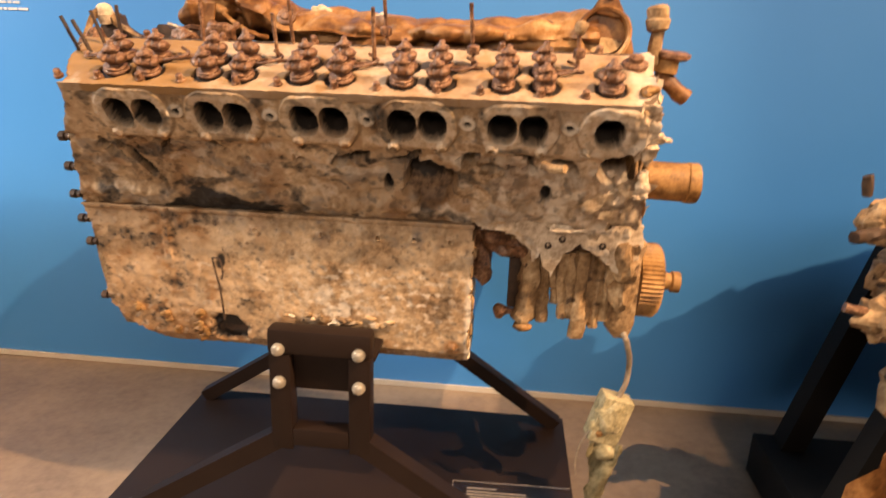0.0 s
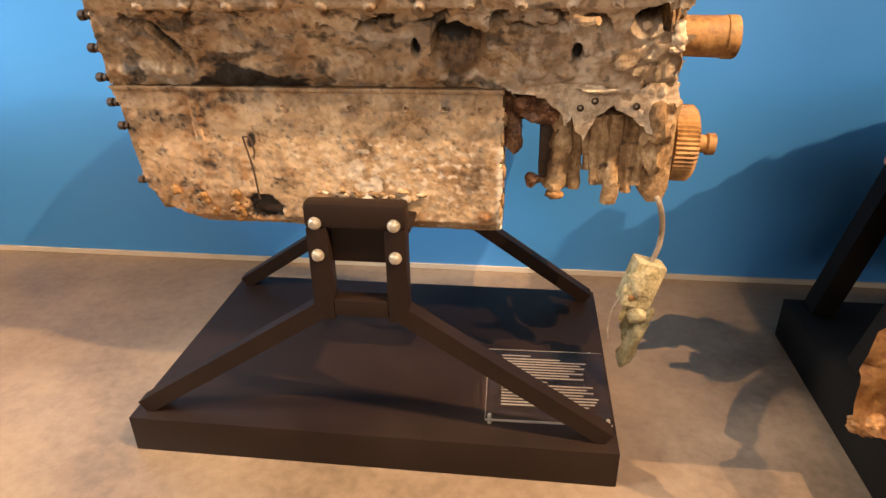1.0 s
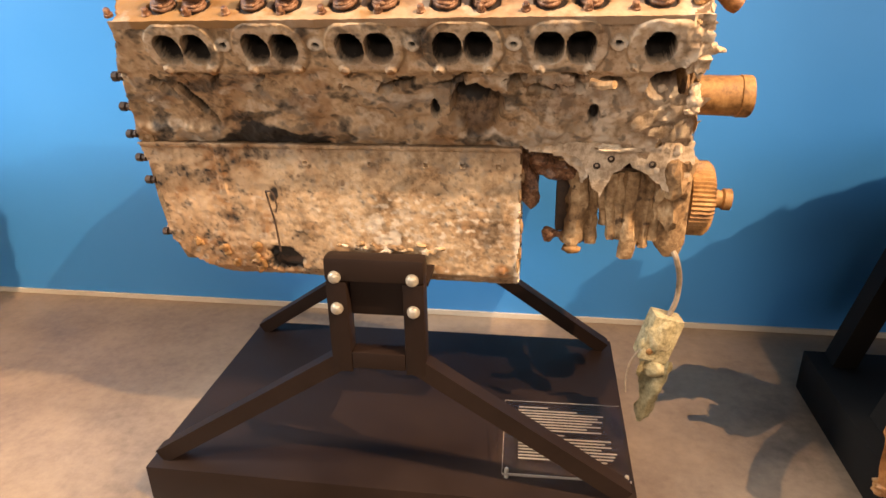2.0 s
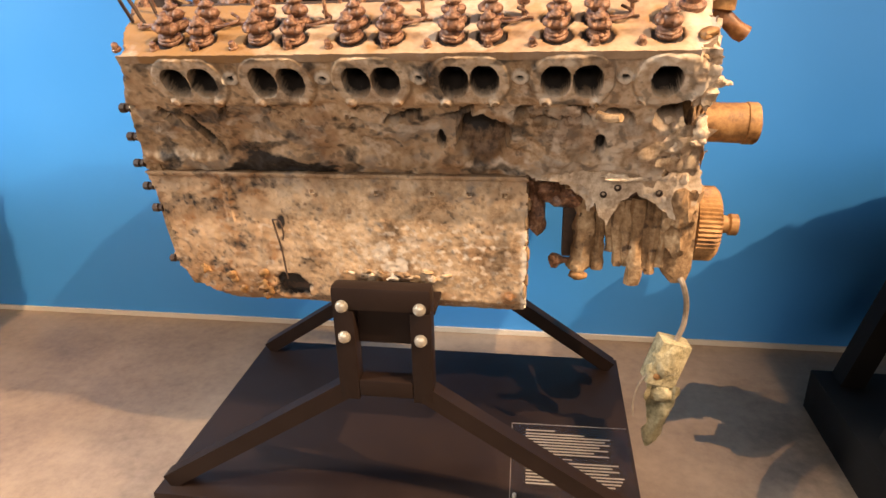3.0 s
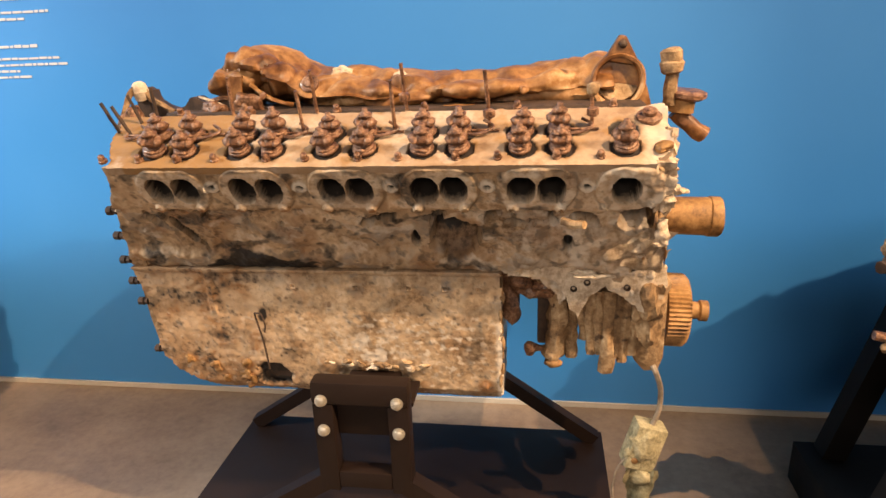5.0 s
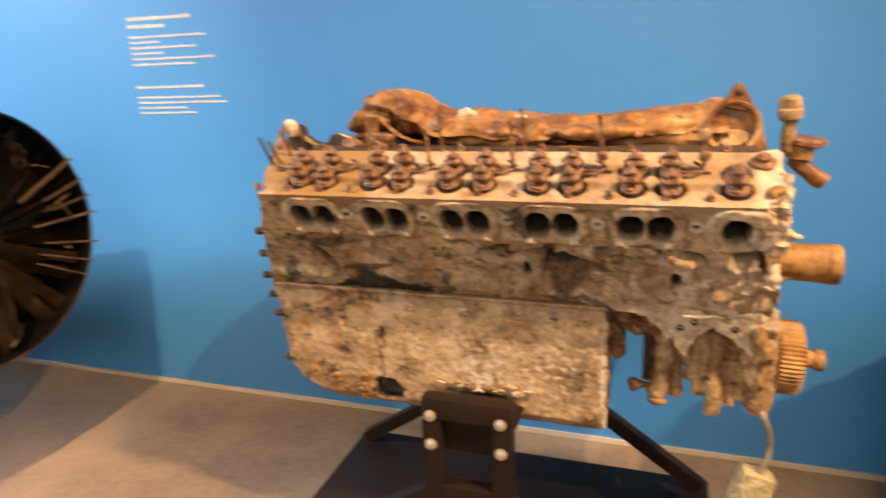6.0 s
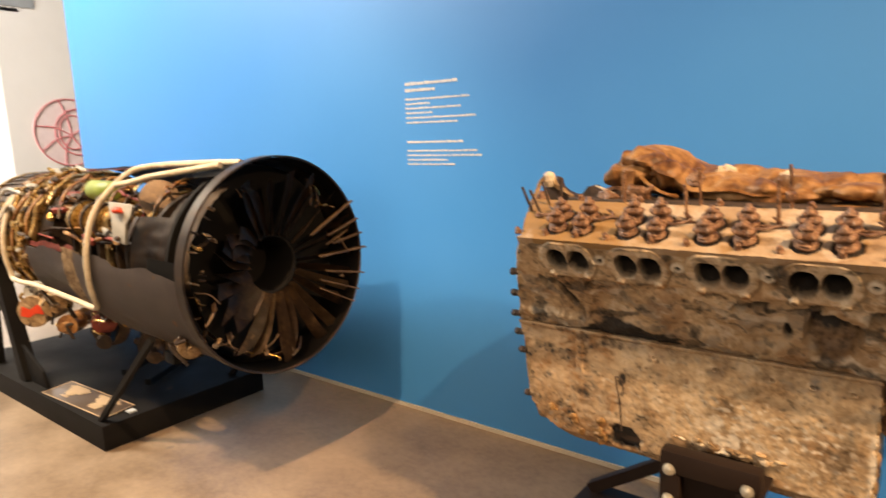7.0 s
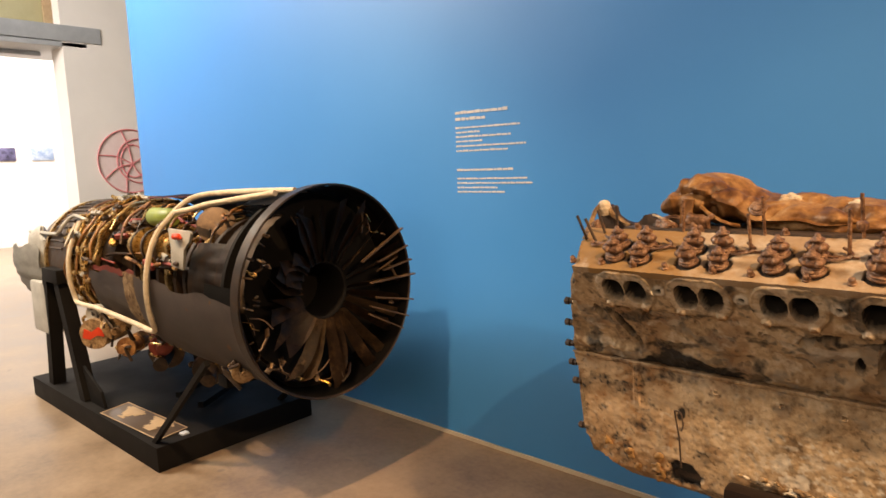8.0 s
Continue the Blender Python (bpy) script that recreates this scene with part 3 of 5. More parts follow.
for k in range(4):
    me = bpy.data.meshes.new("valve")
    b = valve_mesh(k, (1.0, 0.92, 1.06, 0.96)[k])
    bmesh.ops.recalc_face_normals(b, faces=b.faces)
    b.to_mesh(me)
    b.free()
    me.materials.append(M_RUST)
    me.shade_smooth()
    valves.append(me)
rng = random.Random(5)
for row, d in enumerate(VALVE_D):
    for i, x in enumerate(VALVE_X):
        if row and i == 10:
            continue
        ob = new("valve", valves[(3 * i + row) % 4])
        ob.parent = engine
        p = on_deck(x + rng.uniform(-0.002, 0.002), d, -0.004)
        ob.matrix_parent_inverse = engine.matrix_world.inverted()
        ob.matrix_basis = Matrix.Translation(p) @ pose(0, 0, 0, 26 - (6 if row else 0), rng.uniform(-4, 4), rng.uniform(-16, 16)) @ Matrix.Diagonal((rng.uniform(0.86, 0.96), rng.uniform(0.86, 0.96), rng.uniform(0.64, 0.76), 1))
for x, d, l in ((-0.335, 0.15, 0.075), (-0.170, 0.085, 0.085), (-0.160, 0.15, 0.085), (0.006, 0.085, 0.10), (0.018, 0.155, 0.09), (0.182, 0.10, 0.105), (0.365, 0.10, 0.07),
                (-0.530, 0.09, 0.065), (-0.560, 0.10, 0.065), (-0.525, 0.13, 0.06), (-0.50, 0.15, 0.06)):
    a = on_deck(x, d)
    lean = Vector((rng.uniform(-0.12, 0.06) - (0.3 if x < -0.5 else 0), -0.20, 1)).normalized()
    part("stud", tube([a, a + lean * l * 0.5, a + lean * l], 0.0036, 7, 2, wob=0.4), M_RUST if x > -0.5 else M_DARKRUST, engine)
for x, d in ((0.182, 0.10), (0.365, 0.10), (0.018, 0.155)):
    a = on_deck(x, d, 0.03)
    part("nut", lathe([(-0.008, 0.008), (-0.006, 0.011), (0.006, 0.011), (0.008, 0.008)], a, (0, -0.2, 1), 6, wob=0.001), M_RUST, engine)
part("stud_cap", lump(on_deck(0.363, 0.10, 0.078), (0.012, 0.011, 0.012), 0.3, 60, 2), M_CRUST, engine)
for cx in STUD_X + [-0.50]:
    for dx, d in ((0.02, 0.014), (-0.055, 0.014), (0.05, 0.158)):
        part("bolt", lathe([(-0.002, 0.0085), (0.003, 0.0085), (0.004, 0.0065), (0.012, 0.006), (0.014, 0.004)], on_deck(cx + dx, d), (0, -0.5, 0.866), 8, wob=0.001), M_RUST, engine)
    a = on_deck(cx - 0.005, 0.075, 0.004)
    part("oil_clip", tube([a + Vector((-0.030, 0.016, 0.012)), a + Vector((-0.028, 0.0, 0.0)), a + Vector((0, -0.004, 0.004)), a + Vector((0.014, 0.010, 0.012)), a + Vector((-0.004, 0.022, 0.022))],
                          0.003, 6, 5), M_RUST, engine)
    a = on_deck(cx - 0.01, 0.085, 0.003)
    part("oil_pipe", tube([a + Vector((-0.032, 0, 0.001)), a + Vector((0.0, 0, 0.001)), a + Vector((0.03, 0.0, 0.001))], 0.0026, 6, 2), M_RUST, engine)
part("plug_boss", lathe([(-0.004, 0.020), (0.006, 0.021), (0.009, 0.016), (0.010, 0.012), (0.018, 0.012), (0.020, 0.004)], on_deck(0.466, 0.118), NORMAL, 18, wob=0.003), M_RUST, engine)
part("corner_knob", lump(on_deck(0.482, 0.035, 0.002), (0.016, 0.015, 0.010), 0.6, 50), M_OCHRE, engine)

# nuts under the ports
for i, cx in enumerate(PORT_X[:5]):
    for s in (-1, 1):
        p = Vector((cx + s * 0.044, 0, 0)) + LIP + DOWN * 0.099 + OUT * 0.007
        part("port_nut", lump(p, (0.0095, 0.008, 0.0085), 0.5, 70, 2), M_COVER if i < 3 else M_CRUST, engine)
part("bent_stub", tube([Vector((0.315, 1.00, 1.02)), Vector((0.335, 0.985, 1.018)), Vector((0.352, 0.972, 1.022))], 0.008, 8, 3, wob=0.4), M_CRUST, engine)

rng = random.Random(31)
for k in range(16):
    q = rng.uniform(0.005, 0.010)
    part("saddle_crust", lump((-0.20 + 0.0145 * k + rng.uniform(-0.006, 0.006), 1.119 + rng.uniform(-0.003, 0.004), 0.643 + rng.uniform(-0.010, 0.006)), (q * 1.5, q * 0.7, q * 0.7), 0.9, 70, 2), (M_CRUST, M_SCALE, M_CRUST)[k % 3], engine)
for k in range(7):
    part("oxide_crust", lump((0.196 + rng.uniform(-0.004, 0.003), 1.125 + rng.uniform(-0.01, 0.02), 0.60 + 0.035 * k + rng.uniform(-0.01, 0.01)), (0.005, 0.010, 0.016), 0.6, 50, 2), M_CRUST, engine)
# flanged end plate and its bolts
ENDP = [(1.080, 1.07), (1.085, 1.00), (1.095, 0.95), (1.115, 0.87), (1.130, 0.74), (1.145, 0.66), (1.20, 0.56), (1.42, 0.56), (1.50, 0.87), (1.60, 1.10), (1.45, 1.17), (1.14, 1.17)]
part("end_plate", prism(ENDP, "x", -0.628, -0.600, 0.005), M_CRUST, engine)
for y, z, x in ((1.030, 1.083, -0.562), (1.055, 1.022, -0.604), (1.090, 0.955, -0.624), (1.108, 0.893, -0.634), (1.118, 0.838, -0.630), (1.125, 0.785, -0.622), (1.14, 0.655, -0.614)):
    part("flange_bolt", lathe([(0, 0.0085), (0.006, 0.0085), (0.007, 0.006), (0.010, 0.006), (0.011, 0.0098), (0.022, 0.0098), (0.025, 0.006)], (x, y, z), (-1, 0, 0), 8, wob=0.0015), M_DARKRUST, engine)


def ragged_plate(outline, y0, y1, rough, freq):
    """An upright plate of torn casting, its edges broken up."""
    pts = []
    for (xa, za), (xb, zb) in zip(outline, outline[1:] + outline[:1]):
        n = max(1, int(math.hypot(xb - xa, zb - za) / 0.008))
        pts += [(xa + (xb - xa) * k / n, za + (zb - za) * k / n) for k in range(n)]
    pts = [(x + rough * frac(x, z, 1, freq), z + rough * frac(x, z, 6, freq)) for x, z in pts]
    return prism(pts, "y", y0, y1)


part("drive_housing", ragged_plate([(-0.30, 1.10), (-0.602, 1.10), (-0.600, 1.17), (-0.590, 1.225), (-0.588, 1.250), (-0.575, 1.262), (-0.560, 1.255), (-0.550, 1.234), (-0.530, 1.222), (-0.506, 1.211), (-0.487, 1.217), (-0.470, 1.236), (-0.452, 1.240),
                                  (-0.432, 1.228), (-0.395, 1.232), (-0.33, 1.222), (-0.30, 1.215)], 1.175, 1.215, 0.006, 40), M_DARKRUST, engine)
# added dark filler in place of the shaded cavity behind the housing
part("dark_drive_fill", box((-0.58, 1.216, 1.08), (-0.30, 1.44, 1.150), 0.008), M_DARKRUST, engine)
part("housing_cap", lathe([(-0.030, 0.015), (-0.012, 0.0175), (-0.010, 0.016), (-0.004, 0.016), (0.002, 0.0145), (0.007, 0.010), (0.009, 0.004)], (-0.574, 1.165, 1.268), (-0.05, -0.25, 1), 20, wob=0.003), M_SCALE, engine, "pale oxidised cap")
part("torn_rim", tube([(-0.606, 1.12, 1.175), (-0.597, 1.14, 1.225), (-0.585, 1.155, 1.258), (-0.566, 1.165, 1.262), (-0.553, 1.17, 1.238), (-0.53, 1.17, 1.224), (-0.506, 1.17, 1.212)], 0.0065, 8, 5, wob=0.9), M_CRUST, engine)
part("torn_edge", tube([(-0.440, 1.165, 1.240), (-0.425, 1.16, 1.237), (-0.402, 1.157, 1.229), (-0.378, 1.155, 1.220)], 0.0032, 7, 4, wob=0.5), M_SCALE, engine)
for pts in (((-0.44, 1.18, 1.19), (-0.42, 1.17, 1.225), (-0.39, 1.18, 1.235), (-0.36, 1.20, 1.222)), ((-0.30, 1.16, 1.205), (-0.305, 1.15, 1.23), (-0.29, 1.16, 1.245))):
    part("bent_rod", tube(pts, 0.006, 7, 4, wob=0.4), M_RUST, engine)
for at, size in (((-0.43, 1.20, 1.20), (0.05, 0.03, 0.028)), ((-0.36, 1.21, 1.205), (0.045, 0.03, 0.026)), ((-0.575, 1.12, 1.180), (0.022, 0.030, 0.045)), ((-0.50, 1.18, 1.18), (0.05, 0.03, 0.03)), ((-0.555, 1.07, 1.155), (0.03, 0.03, 0.022)), ((-0.40, 1.15, 1.215), (0.028, 0.02, 0.018)), ((-0.33, 1.15, 1.222), (0.03, 0.02, 0.022)), ((-0.52, 1.22, 1.185), (0.05, 0.05, 0.025))):
    part("rubble", lump(at, size, 0.55, 30, 4), M_DARKRUST if at[1] > 1.19 else M_RUST, engine)

# crumpled manifold lying in the vee
TOP = [(-0.436, 1.272), (-0.420, 1.284), (-0.400, 1.308), (-0.385, 1.322), (-0.357, 1.332), (-0.30, 1.323), (-0.265, 1.311), (-0.215, 1.282), (-0.19, 1.274), (-0.12, 1.277), (-0.03, 1.268), (0.07, 1.257), (0.20, 1.265), (0.32, 1.281), (0.39, 1.295), (0.44, 1.30), (0.50, 1.25)]
bm = bmesh.new()
NU, NV = 170, 64
rows = []
for i in range(NU + 1):
    x = -0.434 + 0.849 * i / NU
    top = along(TOP, x)
    low = along([(-0.436, 1.240), (-0.40, 1.234), (-0.33, 1.243), (-0.25, 1.226), (-0.20, 1.203), (0.30, 1.196), (0.42, 1.20)], x)
    cz, rz = (top + low) / 2, (top - low) / 2
    ry = along([(-0.436, 0.028), (-0.40, 0.065), (-0.3, 0.11), (0.2, 0.115), (0.42, 0.09)], x)
    cy = along([(-0.436, 1.225), (-0.38, 1.255), (-0.28, 1.285), (0.5, 1.285)], x)
    calm = step(-0.434, -0.39, x)
    row = []
    for j in range(NV):
        a = 2 * math.pi * j / NV
        n = Vector((0, -math.cos(a), math.sin(a)))
        fold = noise.noise(Vector((x * 3.2 + 0.3 * math.sin(a), a * 1.5 + x * 2.0, 4.0)))
        p = Vector((x, cy - ry * math.cos(a), cz + rz * math.sin(a)))
        crease = max(0.0, 1 - 3.5 * abs(noise.noise(Vector((p.x * 7.0 + p.z * 9.0, p.y * 9.0, p.z * 11.0 - p.x * 3.0)))))
        pleat = max(0.0, 1 - 4 * abs(noise.noise(Vector((p.x * 15.0 - p.z * 10.0, p.y * 14.0, p.z * 8.0)))))
        front = 0.35 + 0.65 * max(math.cos(a), 0) ** 0.5
        p += n * calm * (0.018 * fold - 0.030 * crease * front - 0.012 * pleat * front + 0.013) + calm * noise.noise_vector(p * 16) * 0.005
        p.z = max(p.z, 1.165)
        row.append(bm.verts.new(p))
    rows.append(row)
for a, b in zip(rows, rows[1:]):
    for k in range(NV):
        bm.faces.new((a[k], b[k], b[(k + 1) % NV], a[(k + 1) % NV]))
for end, dx in ((rows[0], 0.09), (rows[-1], -0.03)):
    c = bm.verts.new(sum((v.co for v in end), Vector()) / len(end) + Vector((dx, 0, 0)))
    for k in range(NV):
        bm.faces.new((end[k], end[(k + 1) % NV], c))
part("intake_manifold", bm, M_COVER, engine, "crumpled brown sheet-metal manifold with folds")
part("torn_flap", ragged_plate([(-0.367, 1.222), (-0.366, 1.262), (-0.360, 1.284), (-0.334, 1.280), (-0.338, 1.250), (-0.336, 1.218)], 1.150, 1.156, 0.004, 30), M_COVER, engine)
part("flap_stub", lump((-0.352, 1.158, 1.214), (0.016, 0.014, 0.014), 0.4, 40, 3), M_RUST, engine)
part("fold_lip", tube([(-0.325, 1.172, 1.262), (-0.30, 1.163, 1.245), (-0.275, 1.158, 1.232), (-0.250, 1.16, 1.224), (-0.235, 1.168, 1.220)], 0.0045, 8, 4, wob=0.7), M_COVER, engine)
part("round_seat", lathe([(-0.004, 0.019), (0.002, 0.019), (0.004, 0.014), (0.003, 0.010), (0.006, 0.009), (0.008, 0.003)], (-0.196, 1.170, 1.262), (0.0, -0.85, 0.5), 18, wob=0.002), M_RUST, engine)
# added dark filler where the gap under the manifold lies in shade
part("dark_vee_fill", box((-0.50, 1.125, 1.10), (0.47, 1.42, 1.213), 0.006), M_DARKRUST, engine)
# open throat at its end
throat = part("manifold_throat", lathe([(-0.13, 0.058), (-0.06, 0.054), (-0.012, 0.052), (0.0, 0.053), (0.004, 0.049), (0.002, 0.044), (-0.03, 0.042), (-0.09, 0.040), (-0.10, 0.002)], (0.424, 1.195, 1.250),
                                       (-0.04, -0.93, 0.20), 34, wob=0.003), M_COVER, engine, "open round throat at the manifold's end")
part("throat_plate", lathe([(0.0, 0.040), (0.004, 0.040), (0.008, 0.002)], (0.424, 1.222, 1.238), (0.0, -0.72, 0.70), 28, wob=0.002), M_CRUST, throat)
part("throat_lug", prism([(0.398, 1.292), (0.424, 1.335), (0.436, 1.333), (0.462, 1.285), (0.45, 1.278), (0.41, 1.285)], "y", 1.205, 1.230, 0.004), M_COVER, engine)
part("throat_bolt", lump((0.430, 1.205, 1.318), (0.009, 0.006, 0.009), 0.3, 60, 2), M_DARKRUST, engine)
part("throat_skirt", prism([(0.345, 1.185), (0.372, 1.245), (0.40, 1.29), (0.45, 1.295), (0.482, 1.24), (0.498, 1.185)], "y", 1.215, 1.26, 0.010), M_COVER, engine)
part("throat_rim_tongue", tube([(0.375, 1.185, 1.232), (0.392, 1.175, 1.208), (0.415, 1.165, 1.192)], 0.006, 7, 4, wob=0.4), M_COVER, engine)
for x, y, z, r in ((-0.155, 1.27, 1.277, 0.017), (-0.021, 1.25, 1.266, 0.013), (0.065, 1.185, 1.236, 0.011), (0.24, 1.185, 1.236, 0.010)):
    part("manifold_knob", lump((x, y, z), (r * 1.25, r, r * 0.75), 0.7, 45, 3), M_SCALE if r > 0.012 else M_COVER, engine)
part("manifold_flange", prism([(-0.06, 1.196), (0.38, 1.194), (0.36, 1.208), (0.10, 1.214), (-0.06, 1.206)], "y", 1.150, 1.185, 0.004), M_COVER, engine)

# pipework at the end of the engine
part("coolant_tube", tube([(0.530, 1.235, 1.195), (0.530, 1.235, 1.225), (0.533, 1.235, 1.255), (0.530, 1.235, 1.272)], 0.0125, 10, 3, wob=0.3), M_CRUST, engine)
part("tube_nut", lathe([(-0.026, 0.016), (-0.022, 0.021), (-0.004, 0.023), (0, 0.019), (0.018, 0.021), (0.024, 0.016), (0.026, 0.008)], (0.529, 1.232, 1.282), (-0.1, 0, 1), 14, wob=0.004), M_CRUST, engine)
part("elbow_flange", lathe([(-0.005, 0.036), (0.0, 0.042), (0.007, 0.042), (0.010, 0.034)], (0.565, 1.255, 1.212), (0.1, -0.1, 1), 18, wob=0.003), M_RUST, engine)
part("elbow_collar", lathe([(-0.03, 0.022), (-0.028, 0.027), (-0.004, 0.027), (0, 0.022)], (0.558, 1.25, 1.208), (0.1, 0.0, 1), 16, wob=0.002), M_OCHRE, engine)
part("elbow_spout", tube([(0.545, 1.25, 1.180), (0.562, 1.25, 1.163), (0.590, 1.25, 1.143), (0.608, 1.25, 1.131)], 0.0165, 12, 3, wob=0.25), M_COVER, engine)
part("outlet_pipe", lathe([(-0.08, 0.040), (0.0, 0.0405), (0.070, 0.0415), (0.072, 0.0435), (0.092, 0.0435), (0.096, 0.041), (0.096, 0.034), (0.04, 0.032)], (0.560, 1.255, 0.958), (1, 0, -0.03), 30, wob=0.0015), M_OCHRE, engine,
     "ochre tarnished outlet pipe")
gear = part("splined_gear", lathe([(-0.005, 0.070), (0.0, 0.084), (0.042, 0.084), (0.050, 0.076), (0.052, 0.03)], (0.556, 1.275, 0.728), (1, 0, -0.03), 104, teeth=1, deep=0.045), M_OCHRE, engine, "brown toothed gear wheel")
part("gear_shaft", lathe([(0.0, 0.030), (0.008, 0.022), (0.030, 0.019), (0.034, 0.024), (0.050, 0.024), (0.052, 0.016), (0.044, 0.012)], (0.604, 1.275, 0.727), (1, 0, -0.03), 20, wob=0.001), M_OCHRE, gear)
part("end_casting", lump((0.500, 1.20, 1.02), (0.026, 0.12, 0.14), 0.4, 22, 4), M_CRUST, engine)
part("lower_casting", lump((0.505, 1.20, 0.80), (0.040, 0.10, 0.10), 0.35, 22, 4), M_CRUST, engine)
part("ledge_casting", lump((0.36, 1.215, 0.855), (0.17, 0.08, 0.030), 0.3, 22, 4), M_CRUST, engine)
part("corner_casting", lump((0.262, 1.20, 0.835), (0.055, 0.07, 0.045), 0.35, 24, 4), M_RUST, engine)
part("sump_stub", tube([(0.205, 1.20, 0.86), (0.21, 1.19, 0.80), (0.216, 1.19, 0.75), (0.205, 1.19, 0.735)], 0.020, 8, 4, wob=0.5), M_RUST, engine)
# torn pale skin: a crumpled flap and thinner tongues
rng = random.Random(11)


def skin(name, a, b, w0, w1, lean, wild, material, n=26, m=9):
    """A torn tongue of casting skin from a to b, widening from w0 to w1, with frayed edges."""
    bm = bmesh.new()
    a, b = Vector(a), Vector(b)
    rows = []
    for i in range(n + 1):
        t = i / n
        c = a.lerp(b, t)
        w = (w0 + (w1 - w0) * t) * (1 + 0.45 * noise.noise(Vector((t * 6, a.x * 40, a.z * 40))))
        row = []
        for k in range(m):
            q = k / (m - 1) - 0.5
            p = c + Vector((0.12 * w * q, lean * w * q, w * q))
            row.append(bm.verts.new(p + noise.noise_vector(p * 26) * wild + noise.noise_vector(p * 75) * wild * 0.45))
        rows.append(row)
    for p, q in zip(rows, rows[1:]):
        for k in range(m - 1):
            bm.faces.new((p[k], q[k], q[k + 1], p[k + 1]))
    bmesh.ops.solidify(bm, geom=list(bm.faces), thickness=0.0035)
    return part(name, bm, material, engine)


skin("torn_skin", (0.398, 1.030, 0.944), (0.512, 1.058, 0.958), 0.012, 0.075, -0.45, 0.016, M_SCALE)
skin("torn_skin", (0.430, 1.040, 0.922), (0.516, 1.075, 0.915), 0.014, 0.050, -0.30, 0.012, M_SCALE)
skin("torn_skin", (0.442, 1.030, 0.972), (0.506, 1.048, 0.996), 0.008, 0.030, -0.45, 0.012, M_SCALE, 18, 6)
skin("torn_skin", (0.335, 1.095, 0.884), (0.405, 1.090, 0.886), 0.006, 0.012, -0.2, 0.006, M_SCALE, 18, 5)
skin("torn_skin", (0.500, 1.020, 1.085), (0.512, 1.075, 0.930), 0.016, 0.030, 0.9, 0.010, M_CRUST, 22, 6)
for at, size in (((0.497, 1.035, 0.990), (0.012, 0.01, 0.018)), ((0.487, 1.04, 0.968), (0.018, 0.01, 0.010)), ((0.46, 1.045, 0.955), (0.014, 0.01, 0.008)), ((0.495, 1.02, 1.06), (0.016, 0.02, 0.03)),
                 ((0.495, 1.06, 1.10), (0.02, 0.03, 0.03)), ((0.505, 1.10, 1.14), (0.02, 0.03, 0.03)), ((0.50, 1.01, 1.075), (0.02, 0.012, 0.01)), ((0.36, 1.09, 0.885), (0.03, 0.012, 0.006)), ((0.38, 1.075, 0.884), (0.035, 0.01, 0.005))):
    part("oxide_crust", lump(at, size, 0.9, 60, 3), M_SCALE, engine)
for k in range(20):
    x, d = 0.498 - abs(rng.gauss(0, 0.032)), rng.uniform(-0.03, 0.30)
    at = Vector((x, 0, 0)) + LIP + (DOWN * d + OUT * 0.004 if d > 0 else DECK * -d * 4 + NORMAL * 0.008)
    q = rng.uniform(0.005, 0.011)
    part("oxide_flake", lump(at, (q, q * 0.28, q * rng.uniform(0.6, 1.2)), 0.7, 70, 3, turn=(rng.uniform(-40, 40), rng.uniform(-60, 60), rng.uniform(-40, 40))), M_SCALE if k % 3 else M_CRUST, engine)

# accessory drive with its columns
pump = part("pump_block", lump((0.44, 1.235, 0.745), (0.085, 0.055, 0.085), 0.25, 25, 4), M_RUST, engine, "corroded accessory pump with fluted columns")
for x, top, foot, fx, r, y in ((0.366, 0.80, 0.694, 0.376, 0.013, 1.185), (0.384, 0.81, 0.668, 0.392, 0.014, 1.172), (0.404, 0.815, 0.668, 0.408, 0.012, 1.165), (0.424, 0.82, 0.628, 0.424, 0.0155, 1.160),
                               (0.446, 0.815, 0.660, 0.440, 0.012, 1.168), (0.464, 0.81, 0.652, 0.456, 0.013, 1.166), (0.484, 0.80, 0.668, 0.474, 0.014, 1.168), (0.503, 0.80, 0.690, 0.492, 0.013, 1.175)):
    part("column", tube([(x, y, top), ((x + fx) / 2 - 0.002, y - 0.006, (top + foot) / 2), (fx, y, foot)], lambda t, r=r: r * (1.0 + 0.15 * math.sin(7 * t + r * 900)), 9, 5, wob=0.4), M_CRUST, pump)
part("torn_flange", ragged_plate([(0.212, 0.888), (0.215, 0.868), (0.262, 0.866), (0.300, 0.862), (0.318, 0.842), (0.336, 0.804), (0.354, 0.774), (0.369, 0.808), (0.384, 0.832), (0.406, 0.842), (0.429, 0.836), (0.444, 0.822),
                                 (0.466, 0.812), (0.480, 0.796), (0.496, 0.790), (0.520, 0.815), (0.530, 0.850), (0.528, 0.892)], 1.112, 1.128, 0.007, 38), M_SCALE, engine, "pale torn flange with an arched break")
for x, z in ((0.345, 0.842), (0.452, 0.846), (0.372, 0.856)):
    part("flange_hole_rim", lathe([(-0.002, 0.006), (0.003, 0.0075), (0.004, 0.005), (-0.001, 0.003)], (x, 1.111, z), (0, -1, 0), 10, wob=0.001), M_DARKRUST, engine)
part("hook_plate", prism([(0.490, 0.80), (0.545, 0.81), (0.545, 0.66), (0.535, 0.628), (0.505, 0.625), (0.480, 0.655)], "y", 1.165, 1.195, 0.006), M_CRUST, engine)
part("hanger_post", tube([(0.315, 1.19, 0.85), (0.318, 1.18, 0.76), (0.312, 1.18, 0.68), (0.302, 1.18, 0.648)], 0.024, 9, 5, wob=0.5), M_CRUST, engine)
